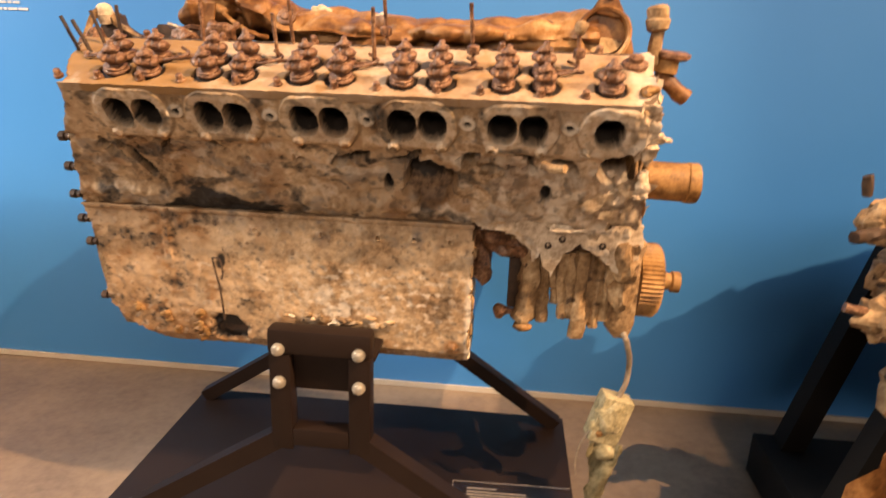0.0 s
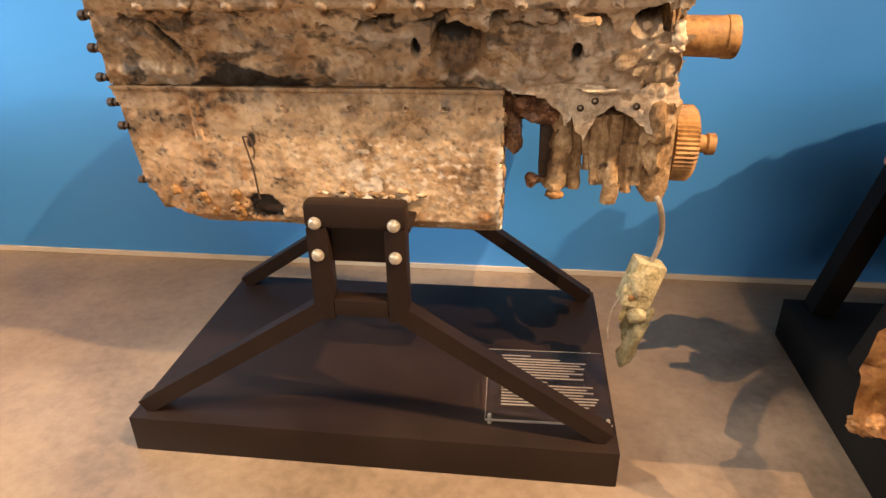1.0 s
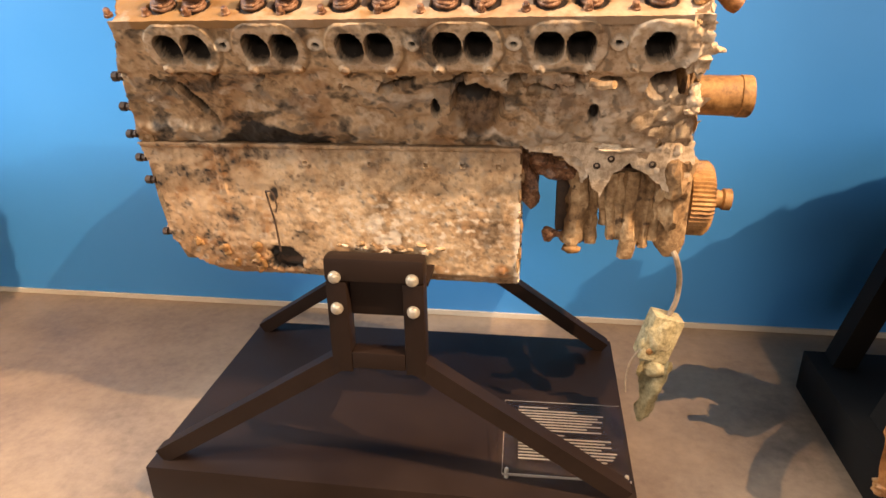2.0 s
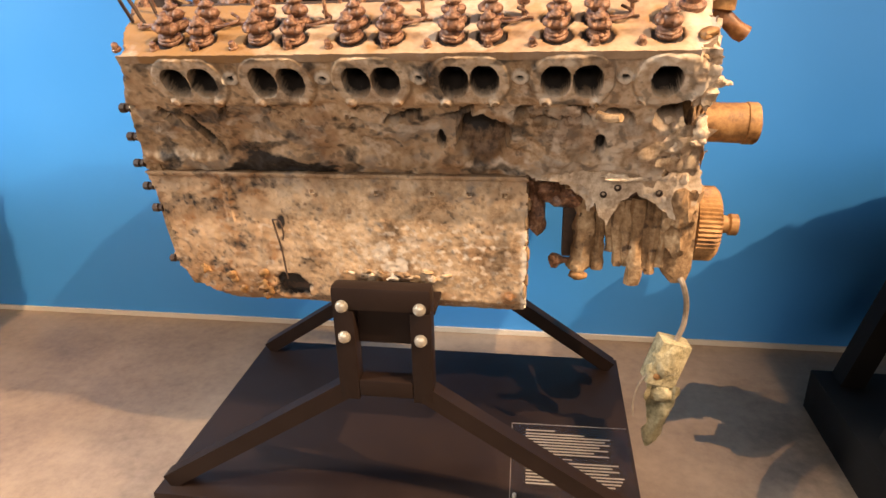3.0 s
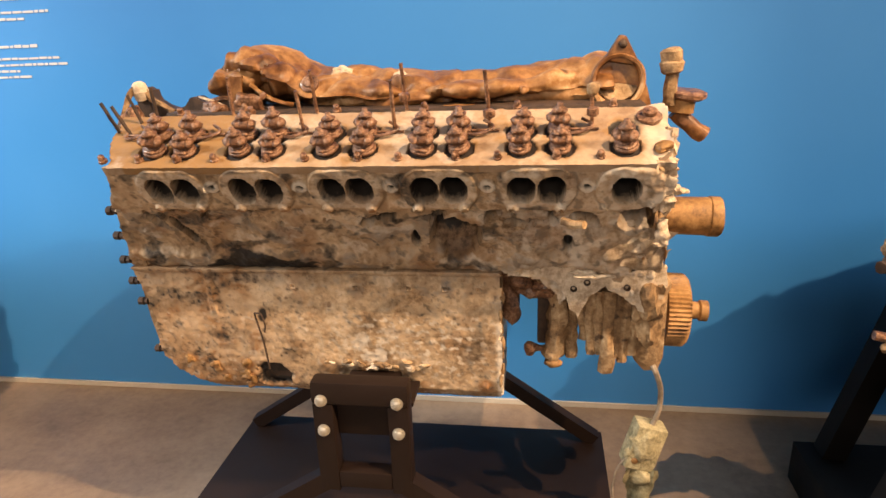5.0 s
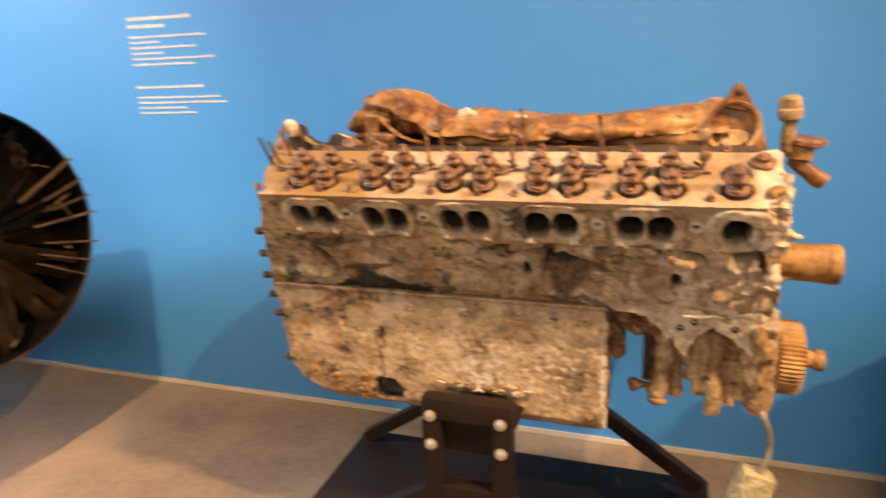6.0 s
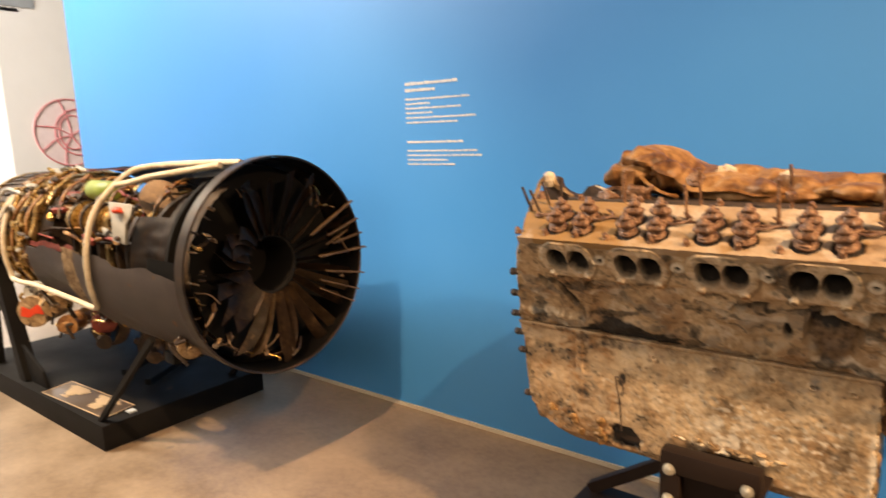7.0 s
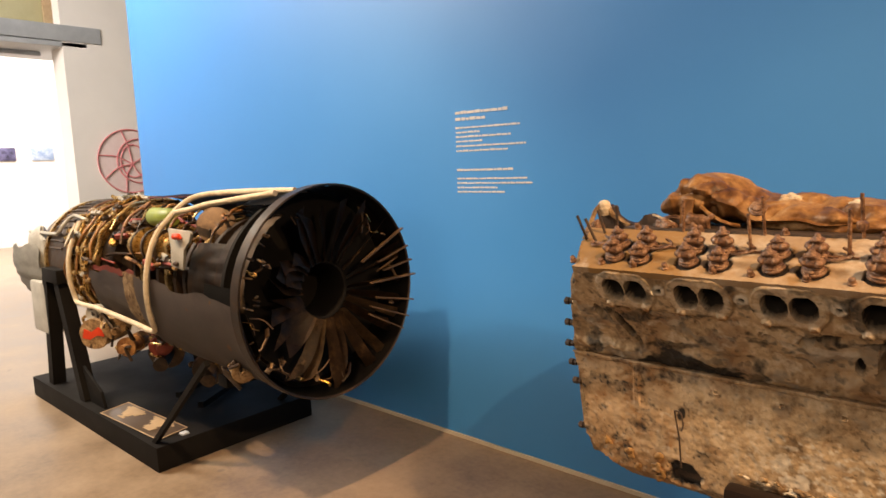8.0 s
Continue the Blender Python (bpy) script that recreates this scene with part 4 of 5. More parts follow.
part("hanger_side", tube([(0.345, 1.19, 0.83), (0.348, 1.18, 0.74), (0.345, 1.18, 0.65)], 0.014, 9, 5, wob=0.5), M_CRUST, engine)
part("rear_post", box((0.272, 1.215, 0.66), (0.300, 1.26, 0.84), 0.005), M_DARKRUST, engine)
part("hanger_foot", tube([(0.245, 1.18, 0.662), (0.265, 1.18, 0.668), (0.290, 1.18, 0.664), (0.318, 1.18, 0.655)], lambda t: 0.011 + 0.004 * math.sin(9 * t), 8, 5, wob=0.6), M_RUST, engine)
part("hanger_toe", lump((0.304, 1.165, 0.638), (0.020, 0.012, 0.010), 0.4, 50), M_OCHRE, engine)

# cable with the crusted box that hangs from it
part("hanging_cable", tube([(0.524, 1.165, 0.640), (0.530, 1.157, 0.628), (0.545, 1.18, 0.585), (0.553, 1.20, 0.545), (0.551, 1.20, 0.505), (0.540, 1.20, 0.466)], 0.0062, 8, 6), M_CABLE, engine)
relay = part("hanging_box", box((-0.036, -0.026, -0.058), (0.036, 0.026, 0.058), 0.006), M_CORK, engine, "crusted grey-green box hanging on a cable")
relay.matrix_parent_inverse = engine.matrix_world.inverted()
relay.matrix_basis = Matrix.Translation((0.522, 1.20, 0.412)) @ pose(0, 0, 0, 0, 16, 8)
for at, size, m in (((0.522, 1.185, 0.425), (0.034, 0.022, 0.048), M_CORK), ((0.490, 1.18, 0.400), (0.014, 0.012, 0.016), M_CORK), ((0.500, 1.176, 0.385), (0.010, 0.009, 0.010), M_OCHRE),
                    ((0.518, 1.19, 0.335), (0.030, 0.020, 0.030), M_CORK)):
    part("crust_lump", lump(at, size, 0.35, 32, 3), m, engine)
bm = bmesh.new()
rows = []
for i in range(23):
    t = i / 22
    rows.append([])
    for k in range(9):
        w = (k / 8 - 0.5) * (0.075 - 0.045 * t + 0.012 * math.sin(9 * t))
        c = Vector((0.520 - 0.014 * t + w, 1.185 + 0.016 * math.cos(w * 90 + 4 * t), 0.360 - 0.170 * t - 0.25 * abs(w) * t))
        rows[-1].append(bm.verts.new(c + noise.noise_vector(c * 45) * 0.007))
for p, q in zip(rows, rows[1:]):
    for k in range(8):
        bm.faces.new((p[k], q[k], q[k + 1], p[k + 1]))
bmesh.ops.solidify(bm, geom=list(bm.faces), thickness=0.003)
part("hanging_rag", bm, M_CORK, engine, "stiff grey-green rag below the box")
part("loose_wire", tube([(0.480, 1.18, 0.385), (0.462, 1.18, 0.35), (0.455, 1.18, 0.30), (0.458, 1.18, 0.265)], 0.0025, 6, 5), M_CABLE, engine)
for x, z, r in ((-0.485, 0.625, 0.011), (-0.478, 0.612, 0.008), (-0.405, 0.630, 0.011), (-0.410, 0.598, 0.013), (-0.395, 0.590, 0.010), (-0.402, 0.575, 0.011), (-0.462, 0.588, 0.010), (-0.545, 0.640, 0.012)):
    part("rust_bloom", lump((x, 1.107 + 0.09 * (0.876 - z) - 0.003, z), (r, r * 0.5, r), 0.8, 70, 3), M_OCHRE, engine)
part("scratch_wire", tube([(-0.352, 1.095, 0.775), (-0.345, 1.096, 0.735), (-0.340, 1.098, 0.70), (-0.338, 1.105, 0.63)], 0.0022, 6, 4), M_DARKRUST, engine)
part("scratch_loop", tube([(-0.352, 1.095, 0.775), (-0.337, 1.095, 0.772), (-0.331, 1.096, 0.745), (-0.334, 1.096, 0.728)], 0.002, 6, 4), M_DARKRUST, engine)


# ---- the steel display stand ----
def stand(at, material, label):
    """Plate with two trestles of square tube, a bolted saddle on each."""
    st = thing("display_stand", at, label, "stand", "display stands along the wall")
    o = Vector(at)
    P = lambda x, y, z: o + Vector((x, y, z))
    part("base_plate", box(P(-0.588, -0.367, 0), P(0.588, 0.367, 0.10), 0.003), material, st)
    for s in (-1, 1):
        y = s * 0.330
        for e in (-1, 1):
            part("leg", tube([P(0.012 + e * 0.088, y, 0.425), P(0.0 + e * 0.562, y - s * 0.012, 0.108)], 0.020, n=1, square=True), material, st)
            x0 = 0.015 + e * 0.081
            part("upright", box(P(x0 - 0.022, y - 0.020, 0.405), P(x0 + 0.022, y + 0.020, 0.6215), 0.003), material, st)
        part("crossbar", box(P(-0.0435, y - 0.020, 0.415), P(0.0735, y + 0.020, 0.455), 0.003), material, st)
        part("top_bar", box(P(-0.090, y - 0.022, 0.622), P(0.120, y + 0.022, 0.676), 0.010), material, st)
        part("saddle_box", box(P(-0.044, min(y - s * 0.14, y - s * 0.006), 0.535), P(0.074, max(y - s * 0.14, y - s * 0.006), 0.6215), 0.003), material, st)
        part("saddle_plate", box(P(-0.090, min(y - s * 0.115, y - s * 0.023), 0.598), P(0.120, max(y - s * 0.115, y - s * 0.023), 0.609), 0.003), material, st)
        for e in (-1, 1):
            for z in (0.634, 0.562):
                part("bolt", lathe([(0, 0.0135), (0.003, 0.0135), (0.0035, 0.0118), (0.009, 0.0112), (0.012, 0.008), (0.013, 0.003)], P(0.015 + e * 0.081, y + s * 0.0215, z), (0, s, 0), 16), M_BOLT, st, "zinc bolt")
    return st


stand((-0.108, 1.330, 0), M_STEEL, "dark brown powder-coated steel stand with trestle legs on a base plate")

# ---- acrylic caption plate on the stand's base ----
def caption():
    cap = thing("caption_plate", (0.318, 1.16, 0.100), "clear acrylic caption plate with small white text on a stand's base", "sign")
    m = Matrix.Translation((0.318, 1.155, 0.132)) @ pose(0, 0, 0, 6, 0, 1.5)
    pane = part("pane", box((-0.148, -0.125, -0.003), (0.148, 0.125, 0.003), 0.001, m=m), M_GLASS, cap)
    pane.visible_shadow = False
    for sx in (-1, 1):
        for sy in (-1,):
            p = m @ Vector((sx * 0.138, sy * 0.115, 0))
            part("standoff", lathe([(0.1005 - p.z, 0.005), (0.004, 0.005), (0.007, 0.004), (0.008, 0.001)], p, (0, 0, 1), 10), M_BOLT, cap)
    part("front_edge", box((-0.148, -0.127, -0.003), (0.148, -0.1252, 0.003), m=m), M_FAINT, cap)
    part("back_edge", box((-0.148, 0.1252, -0.002), (0.148, 0.1262, 0.002), m=m), M_FAINT, cap)
    part("side_edge", box((-0.1492, -0.125, -0.002), (-0.1482, 0.125, 0.002), m=m), M_FAINT, cap)
    for y, k, lengths in ((0.098, 0, (0.075,)), (0.086, 1, (0.15, 0.215, 0.20, 0.21, 0.185, 0.205, 0.17, 0.205)), (-0.010, 2, (0.225, 0.21, 0.225, 0.20, 0.235, 0.23, 0.225, 0.21))):
        for i, l in enumerate(lengths):
            yy = y - 0.0098 * i
            part("text_line", box((-0.112, yy, 0.0034), (-0.112 + l, yy + 0.0040, 0.0040), m=m), M_FAINT, cap)
    part("text_line", box((-0.02, 0.003, 0.0034), (0.002, 0.006, 0.0040), m=m), M_FAINT, cap)
    return cap


caption()

# ---- lettering on the blue wall: text too small to read, as bars ----
def wall_text():
    sign = thing("wall_text", (-1.80, WALL_Y, 1.2), "two blocks of small white vinyl lettering on the blue wall", "lettering")
    x0 = -1.79
    rows = [(1.616, 0.300, 0.016), (1.586, 0.178, 0.016), (1.546, 0.365, 0.010), (1.525, 0.140, 0.010), (1.504, 0.315, 0.010), (1.483, 0.160, 0.010), (1.461, 0.395, 0.010), (1.439, 0.298, 0.010),
            (1.349, 0.324, 0.012), (1.308, 0.405, 0.009), (1.287, 0.425, 0.009), (1.266, 0.235, 0.009), (1.246, 0.276, 0.009)]
    rng = random.Random(9)
    for z, length, h in rows:
        bm = bmesh.new()
        x = x0
        while x < x0 + length:
            w = min(rng.uniform(0.012, 0.045), x0 + length - x + 0.004)
            box((x, WALL_Y - 0.0022, z - h * 0.36), (x + w, WALL_Y - 0.0004, z + h * (0.36 if rng.random() < 0.5 else 0.5)), bm=bm)
            x += w + 0.005
        part("text_line", bm, M_TEXT, sign, smooth=False)


wall_text()

# ---- the cutaway jet engine ----
JY, JZ, JX = 1.245, 0.885, -1.82
jet = thing("jet_engine", (-3.2, JY, 0.45), "cutaway jet engine with blackened fan and exposed pipes on black frame", "jet engine")
AX = (-1, 0, 0)


def jl(name, prof, mat, label="", a0=0.0, a1=360.0, seg=56, wob=0.0, parent=None):
    return part(name, lathe(prof, (JX, JY, JZ), AX, seg, a0=a0, a1=a1, wob=wob), mat, parent or jet, label)


def ja(x, ang, r):
    """A point round the engine's axis: 0 degrees faces the visitor, 90 is up."""
    a = radians(ang)
    return Vector((x, JY - r * math.cos(a), JZ + r * math.sin(a)))


def shell(name, x0, x1, a0, a1, r0, r1, mat, label="", nx=16, na=28, thick=0.006, dent=0.0, torn=0.0, rise=0.0):
    """A bent casing panel between two angles, dented, with a torn upper edge."""
    bm = bmesh.new()
    rows = []
    for i in range(nx + 1):
        x = x0 + (x1 - x0) * i / nx
        row = []
        for j in range(na + 1):
            top = a1 + torn * frac(x, 0, 300, 5) + rise * i / nx
            a = a0 + (top - a0) * j / na
            r = r0 + (r1 - r0) * i / nx + dent * frac(x, a * 0.02, 310, 5)
            row.append(bm.verts.new(ja(x, a, r)))
        rows.append(row)
    for p, q in zip(rows, rows[1:]):
        for k in range(na):
            bm.faces.new((p[k], q[k], q[k + 1], p[k + 1]))
    bmesh.ops.solidify(bm, geom=list(bm.faces), thickness=thick)
    return part(name, bm, mat, jet, label)


# intake ring: an outer band, rolled at the mouth
def open_ring(name, x, w, r1, r2, mat, seg=72, parent=jet):
    bm = bmesh.new()
    rows = []
    for h, r in ((0, r2), (-0.003, (r1 + r2) / 2), (0, r1), (w, r1), (w, r2)):
        rows.append([bm.verts.new((x - h, JY + r * math.cos(2 * math.pi * k / seg), JZ + r * math.sin(2 * math.pi * k / seg))) for k in range(seg)])
    for a, b in zip(rows, rows[1:] + rows[:1]):
        for k in range(seg):
            bm.faces.new((a[k], a[(k + 1) % seg], b[(k + 1) % seg], b[k]))
    return part(name, bm, mat, parent)


open_ring("intake_ring", JX, 0.050, 0.438, 0.4295, M_JDARK)
# black lining and backs stand in for the shade inside the fan
shell("intake_duct", JX - 0.006, JX - 0.30, -180, 10, 0.4285, 0.405, M_BLACK, nx=8, na=40)
shell("intake_duct", JX - 0.006, JX - 0.30, 60, 185, 0.4285, 0.415, M_BLACK, nx=8, na=40)
open_ring("dark_fan_back", JX - 0.165, 0.02, 0.40, 0.12, M_BLACK)
open_ring("fan_hub", JX - 0.075, 0.20, 0.128, 0.112, M_BLACK)
part("dark_hub_back", lathe([(0.0, 0.118), (0.01, 0.118), (0.015, 0.02)], (JX - 0.26, JY, JZ), AX, 30), M_BLACK, jet)
rng = random.Random(21)
NB = 29


def fan_blade(ang, r1, twist, chord, bend, material):
    """A flat twisted blade from the hub to radius r1, its tip broken off slantwise; 0 degrees points to the wall, 90 up."""
    bm = bmesh.new()
    rows = []
    slant = rng.uniform(-0.05, 0.05)
    for i in range(10):
        t = i / 9
        tw = radians(twist + 16 * t)
        ch = chord * (0.72 + 0.28 * t)
        sweep = radians(ang) + bend * t * t
        row = []
        for s in (-1, -0.4, 0.3, 1):
            r = 0.120 + (r1 - 0.120) * t + slant * s * t ** 3
            dx, dt = ch * s * math.cos(tw), ch * s * math.sin(tw)
            y, z = r * math.cos(sweep) - dt * math.sin(sweep), r * math.sin(sweep) + dt * math.cos(sweep)
            row.append(bm.verts.new((JX - 0.062 + dx + 0.008 * frac(r, ang, s, 7) + 0.02 * t * t, JY + y, JZ + z)))
        rows.append(row)
    for p, q in zip(rows, rows[1:]):
        for s in range(3):
            bm.faces.new((p[s], q[s], q[s + 1], p[s + 1]))
    bmesh.ops.solidify(bm, geom=list(bm.faces), thickness=0.006)
    return part("fan_blade", bm, material, jet)


for k in range(NB):
    ang = (360 * k / NB + rng.uniform(-3, 3) + 180) % 360 - 180
    if -62 < ang < 38:          # towards the wall: long and edge-on
        # every second blade takes the lighter tone that paints in lit edges
        fan_blade(ang, rng.uniform(0.40, 0.428), rng.uniform(16, 40), 0.028, rng.uniform(-0.05, 0.05), M_TIP if k % 2 else M_BLADE)
    elif 38 <= ang < 120:       # at the top: broad, turned
        fan_blade(ang, rng.uniform(0.31, 0.39), rng.uniform(38, 58), 0.034, rng.uniform(-0.12, 0.12), M_BLADE)
    elif -125 < ang <= -62:     # at the foot: broad, every third in the lit tone
        fan_blade(ang, rng.uniform(0.34, 0.415), rng.uniform(5, 60), 0.027, rng.uniform(-0.22, 0.22), M_TIP if k % 3 == 0 else M_BLADE)
    else:                       # towards the visitor: broken short
        fan_blade(ang, rng.uniform(0.20, 0.30), rng.uniform(20, 60), 0.030, rng.uniform(-0.25, 0.25), M_BLADE)
shell("fan_case", JX - 0.060, JX - 0.130, -70, 62, 0.372, 0.366, M_TIP, "tan dented fan case", nx=6, na=40, dent=0.012)
for k in range(24):
    ang = rng.uniform(-75, 70)
    r = rng.uniform(0.30, 0.40)
    m = Matrix.Translation(ja(JX - rng.uniform(0.015, 0.07), ang, r)) @ pose(0, 0, 0, -ang + rng.uniform(-30, 30), rng.uniform(-40, 40), rng.uniform(-40, 40))
    w = rng.uniform(0.008, 0.022)
    part("bracket", box((-w * 0.5, -w, -0.0025), (w * 0.5, w, 0.0025), 0.001, m=m), (M_TIP, M_BLADE, M_CRUST)[k % 3], jet)
for a, r1, r2 in ((172, 0.30, 0.440), (181, 0.22, 0.452), (152, 0.20, 0.445), (214, 0.25, 0.430), (163, 0.28, 0.436), (196, 0.26, 0.447), (206, 0.24, 0.436)):
    p0, p1 = ja(JX - 0.03, a, r1), ja(JX + 0.012, a - 2, r2)
    bm = box((-0.5, -0.010, -0.003), (0.5, 0.010, 0.003), m=Matrix.Translation((p0 + p1) / 2) @ (p1 - p0).to_track_quat("X", "Z").to_matrix().to_4x4() @ Matrix.Diagonal(((p1 - p0).length, 1, 1, 1)))
    part("bent_vane", bm, M_TIP, jet)
# loose wires and brackets between the blades and the ring
for k in range(24):
    a = rng.uniform(-190, 40) if k % 3 else rng.uniform(120, 200)
    p0 = ja(JX - rng.uniform(0.02, 0.07), a, rng.uniform(0.36, 0.40))
    p1 = ja(JX - rng.uniform(0.0, 0.10), a + rng.uniform(-14, 14), rng.uniform(0.28, 0.39))
    mid = (p0 + p1) / 2 + Vector((rng.uniform(0, 0.03), rng.uniform(-0.02, 0.02), rng.uniform(-0.02, 0.02)))
    part("loose_wire", tube([p0, mid, p1], rng.uniform(0.002, 0.006), 6, 4), (M_TIP, M_BLADE, M_TIP, M_BRASS)[k % 4], jet)

# core of the engine, stepped drums
core = jl("compressor_drum", [(0.30, 0.10), (0.31, 0.295), (0.42, 0.285), (0.44, 0.25), (0.95, 0.215), (0.97, 0.19), (1.45, 0.19), (1.47, 0.24), (1.72, 0.26), (1.74, 0.10)], M_JDARK, "dark stepped compressor drum", wob=0.004)
for k in range(9):
    h = 0.50 + 0.10 * k
    open_ring("stage_ring", JX - h, 0.028, 0.292 - 0.006 * k, 0.20, M_BRASS if k % 3 == 1 else M_JDARK, 48)
jl("combustor_drum", [(1.46, 0.10), (1.48, 0.285), (1.60, 0.31), (1.84, 0.315), (1.88, 0.10)], M_JDARK, wob=0.006)
for h, w, r in ((1.58, 0.03, 0.335), (1.66, 0.02, 0.350), (1.78, 0.03, 0.360), (1.86, 0.02, 0.355)):
    open_ring("manifold_ring", JX - h, w, r, r - 0.035, M_BRASS, 56)
jl("turbine_casing", [(1.86, 0.10), (1.88, 0.345), (2.05, 0.352), (2.30, 0.335), (2.52, 0.300), (2.66, 0.270), (2.67, 0.12)], M_BLADE, "scorched brown turbine casing")
for k in range(22):
    a = 15 + 150 * k / 21
    part("casing_rib", tube([ja(JX - 2.02, a, 0.352), ja(JX - 2.14, a, 0.352), ja(JX - 2.26, a, 0.342)], 0.007, 6, 2), M_BLADE, jet)
open_ring("tail_band", JX - 2.30, 0.03, 0.350, 0.32, M_BRASS)
part("tail_rail", tube([ja(-3.62, 44, 0.375), ja(-3.86, 47, 0.375), ja(-3.90, 36, 0.375), ja(-3.93, 28.5, 0.37), ja(-4.02, 27.5, 0.37), ja(-4.44, 27, 0.36)], 0.010, 8, 4), M_PALE, jet)

# casing panels left round the cut
shell("side_panel", JX - 0.058, JX - 0.92, -50, 2, 0.431, 0.412, M_JGREY, "smooth dark grey nacelle panel", dent=0.004, torn=3, rise=4)
shell("side_panel", JX - 1.00, JX - 1.56, -36, 4, 0.392, 0.372, M_JGREY, "smooth dark grey nacelle panel", dent=0.006, torn=9)
shell("rust_panel", JX - 0.86, JX - 1.06, -40, 7, 0.408, 0.404, M_CRUST, dent=0.006, torn=4, nx=6)
shell("primer_edge", JX - 0.98, JX - 1.56, 3, 8, 0.385, 0.365, M_JRED, dent=0.006, torn=8, na=4)
shell("upper_panel", JX - 0.085, JX - 0.55, 72, 175, 0.420, 0.415, M_JDARK, dent=0.004)
shell("upper_panel", JX - 0.55, JX - 1.50, 82, 175, 0.412, 0.375, M_JDARK, dent=0.006, torn=6)
shell("top_edge", JX - 0.30, JX - 1.50, 78, 86, 0.408, 0.375, M_JRED, dent=0.004, na=4)
shell("belly_panel", JX - 0.10, JX - 0.40, -110, -50, 0.405, 0.36, M_JDARK, dent=0.008)
shell("front_half_cover", JX - 0.12, JX - 0.34, 5, 55, 0.36, 0.34, M_BLADE, dent=0.006, nx=8)
shell("inner_cover", JX - 0.34, JX - 0.60, -5, 38, 0.335, 0.320, M_JDARK, "dull dark inner cover", dent=0.008, nx=8)
for k in range(60):
    x, a0, r = rng.uniform(-3.36, -2.46), rng.uniform(8, 84), rng.uniform(0.25, 0.345)
    w = rng.uniform(0.010, 0.030)
    at = ja(x, a0, r)
    if k % 3 == 0:
        m = Matrix.Translation(at) @ pose(0, 0, 0, a0 - 90 + rng.uniform(-25, 25), rng.uniform(-30, 30), rng.uniform(-40, 40))
        part("clip_plate", box((-w * 1.4, -w * 0.5, -w * 0.35), (w * 1.4, w * 0.5, w * 0.35), 0.002, m=m), (M_COVER, M_JRED, M_BLADE)[k // 3 % 3], jet)
    elif k % 3 == 1:
        part("fitting", lathe([(-w, w * 0.3), (-w, w * 0.55), (-0.3 * w, w * 0.55), (-0.28 * w, w * 0.8), (0.25 * w, w * 0.8), (0.3 * w, w * 0.45), (w, w * 0.45), (w, w * 0.2)], at, (rng.uniform(-1, 1), rng.uniform(-1, 0.2), rng.uniform(-0.6, 0.6)), 10), (M_BRASS, M_JDARK, M_COVER, M_PALE)[k // 3 % 4], jet)
    else:
        part("drain_pipe", tube([at, ja(x - w, a0 + rng.uniform(6, 14), r + 0.01), ja(x + rng.uniform(-0.06, 0.06), a0 + rng.uniform(14, 26), r - 0.01)], rng.uniform(0.003, 0.008), 7, 4), (M_JRED, M_BRASS, M_BLADE, M_COVER)[k // 3 % 4], jet)

# tank, bracket and knobs
part("green_tank", lathe([(-0.11, 0.01), (-0.105, 0.035), (-0.09, 0.046), (0.09, 0.046), (0.105, 0.035), (0.11, 0.01)], ja(-2.87, 57, 0.345), (1, 0, 0), 24), M_GREEN, jet, "olive green cylindrical tank")
br = part("bracket_plate", prism([(-2.505, 0.985), (-2.395, 0.975), (-2.375, 1.065), (-2.325, 1.095), (-2.30, 1.135), (-2.31, 1.145), (-2.50, 1.150), (-2.485, 1.065)], "y", 0.900, 0.912, 0.003), M_PALE, jet, "pale grey bracket plate")
part("red_knob", lump((-2.408, 0.892, 1.120), (0.034, 0.016, 0.015), 0.5, 40), M_RED, br, "bright red plastic cap")
part("bracket_bolt", lump((-2.44, 0.894, 1.000), (0.018, 0.01, 0.012), 0.3, 40, 2), M_DARKRUST, br)
part("tan_disc", lathe([(0, 0.085), (0.008, 0.085), (0.012, 0.06), (0.012, 0.01)], ja(-2.44, 60, 0.30), (0.75, -0.55, 0.35), 30, wob=0.003), M_TIP, jet, "tan dished cover plate")
can = part("side_canister", lathe([(-0.12, 0.04), (-0.10, 0.07), (0.08, 0.075), (0.10, 0.082), (0.115, 0.08), (0.116, 0.01)], (-3.36, 0.93, 0.575), (0.55, -0.83, 0), 28, wob=0.003), M_CRUST, jet, "dented canister with a red end")
cm = Matrix.Translation(Vector((-3.36, 0.93, 0.575)) + Vector((0.55, -0.83, 0)).normalized() * 0.117) @ Vector((0.55, -0.83, 0)).to_track_quat("Z", "Y").to_matrix().to_4x4()
bm = prism([(-0.062, -0.020), (-0.050, 0.030), (-0.01, 0.012), (0.03, 0.038), (0.066, 0.026), (0.060, -0.012), (0.02, -0.006), (-0.02, -0.028)], "z", 0.0, 0.003)
bmesh.ops.transform(bm, matrix=cm, verts=bm.verts)
part("red_patch", bm, M_RED, can, "worn patch of bright red paint")
part("pale_fairing", lump((-4.32, 0.93, 0.93), (0.16, 0.05, 0.16), 0.25, 8, 4), M_PALE, jet)
shell("tail_fairing", JX - 2.36, JX - 2.75, -35, 12, 0.37, 0.40, M_PALE, "pale grey torn fairing", nx=8, dent=0.012, torn=9)
part("pale_box", box((-4.36, 0.86, 0.44), (-4.10, 0.98, 0.76), 0.02), M_PALE, jet)

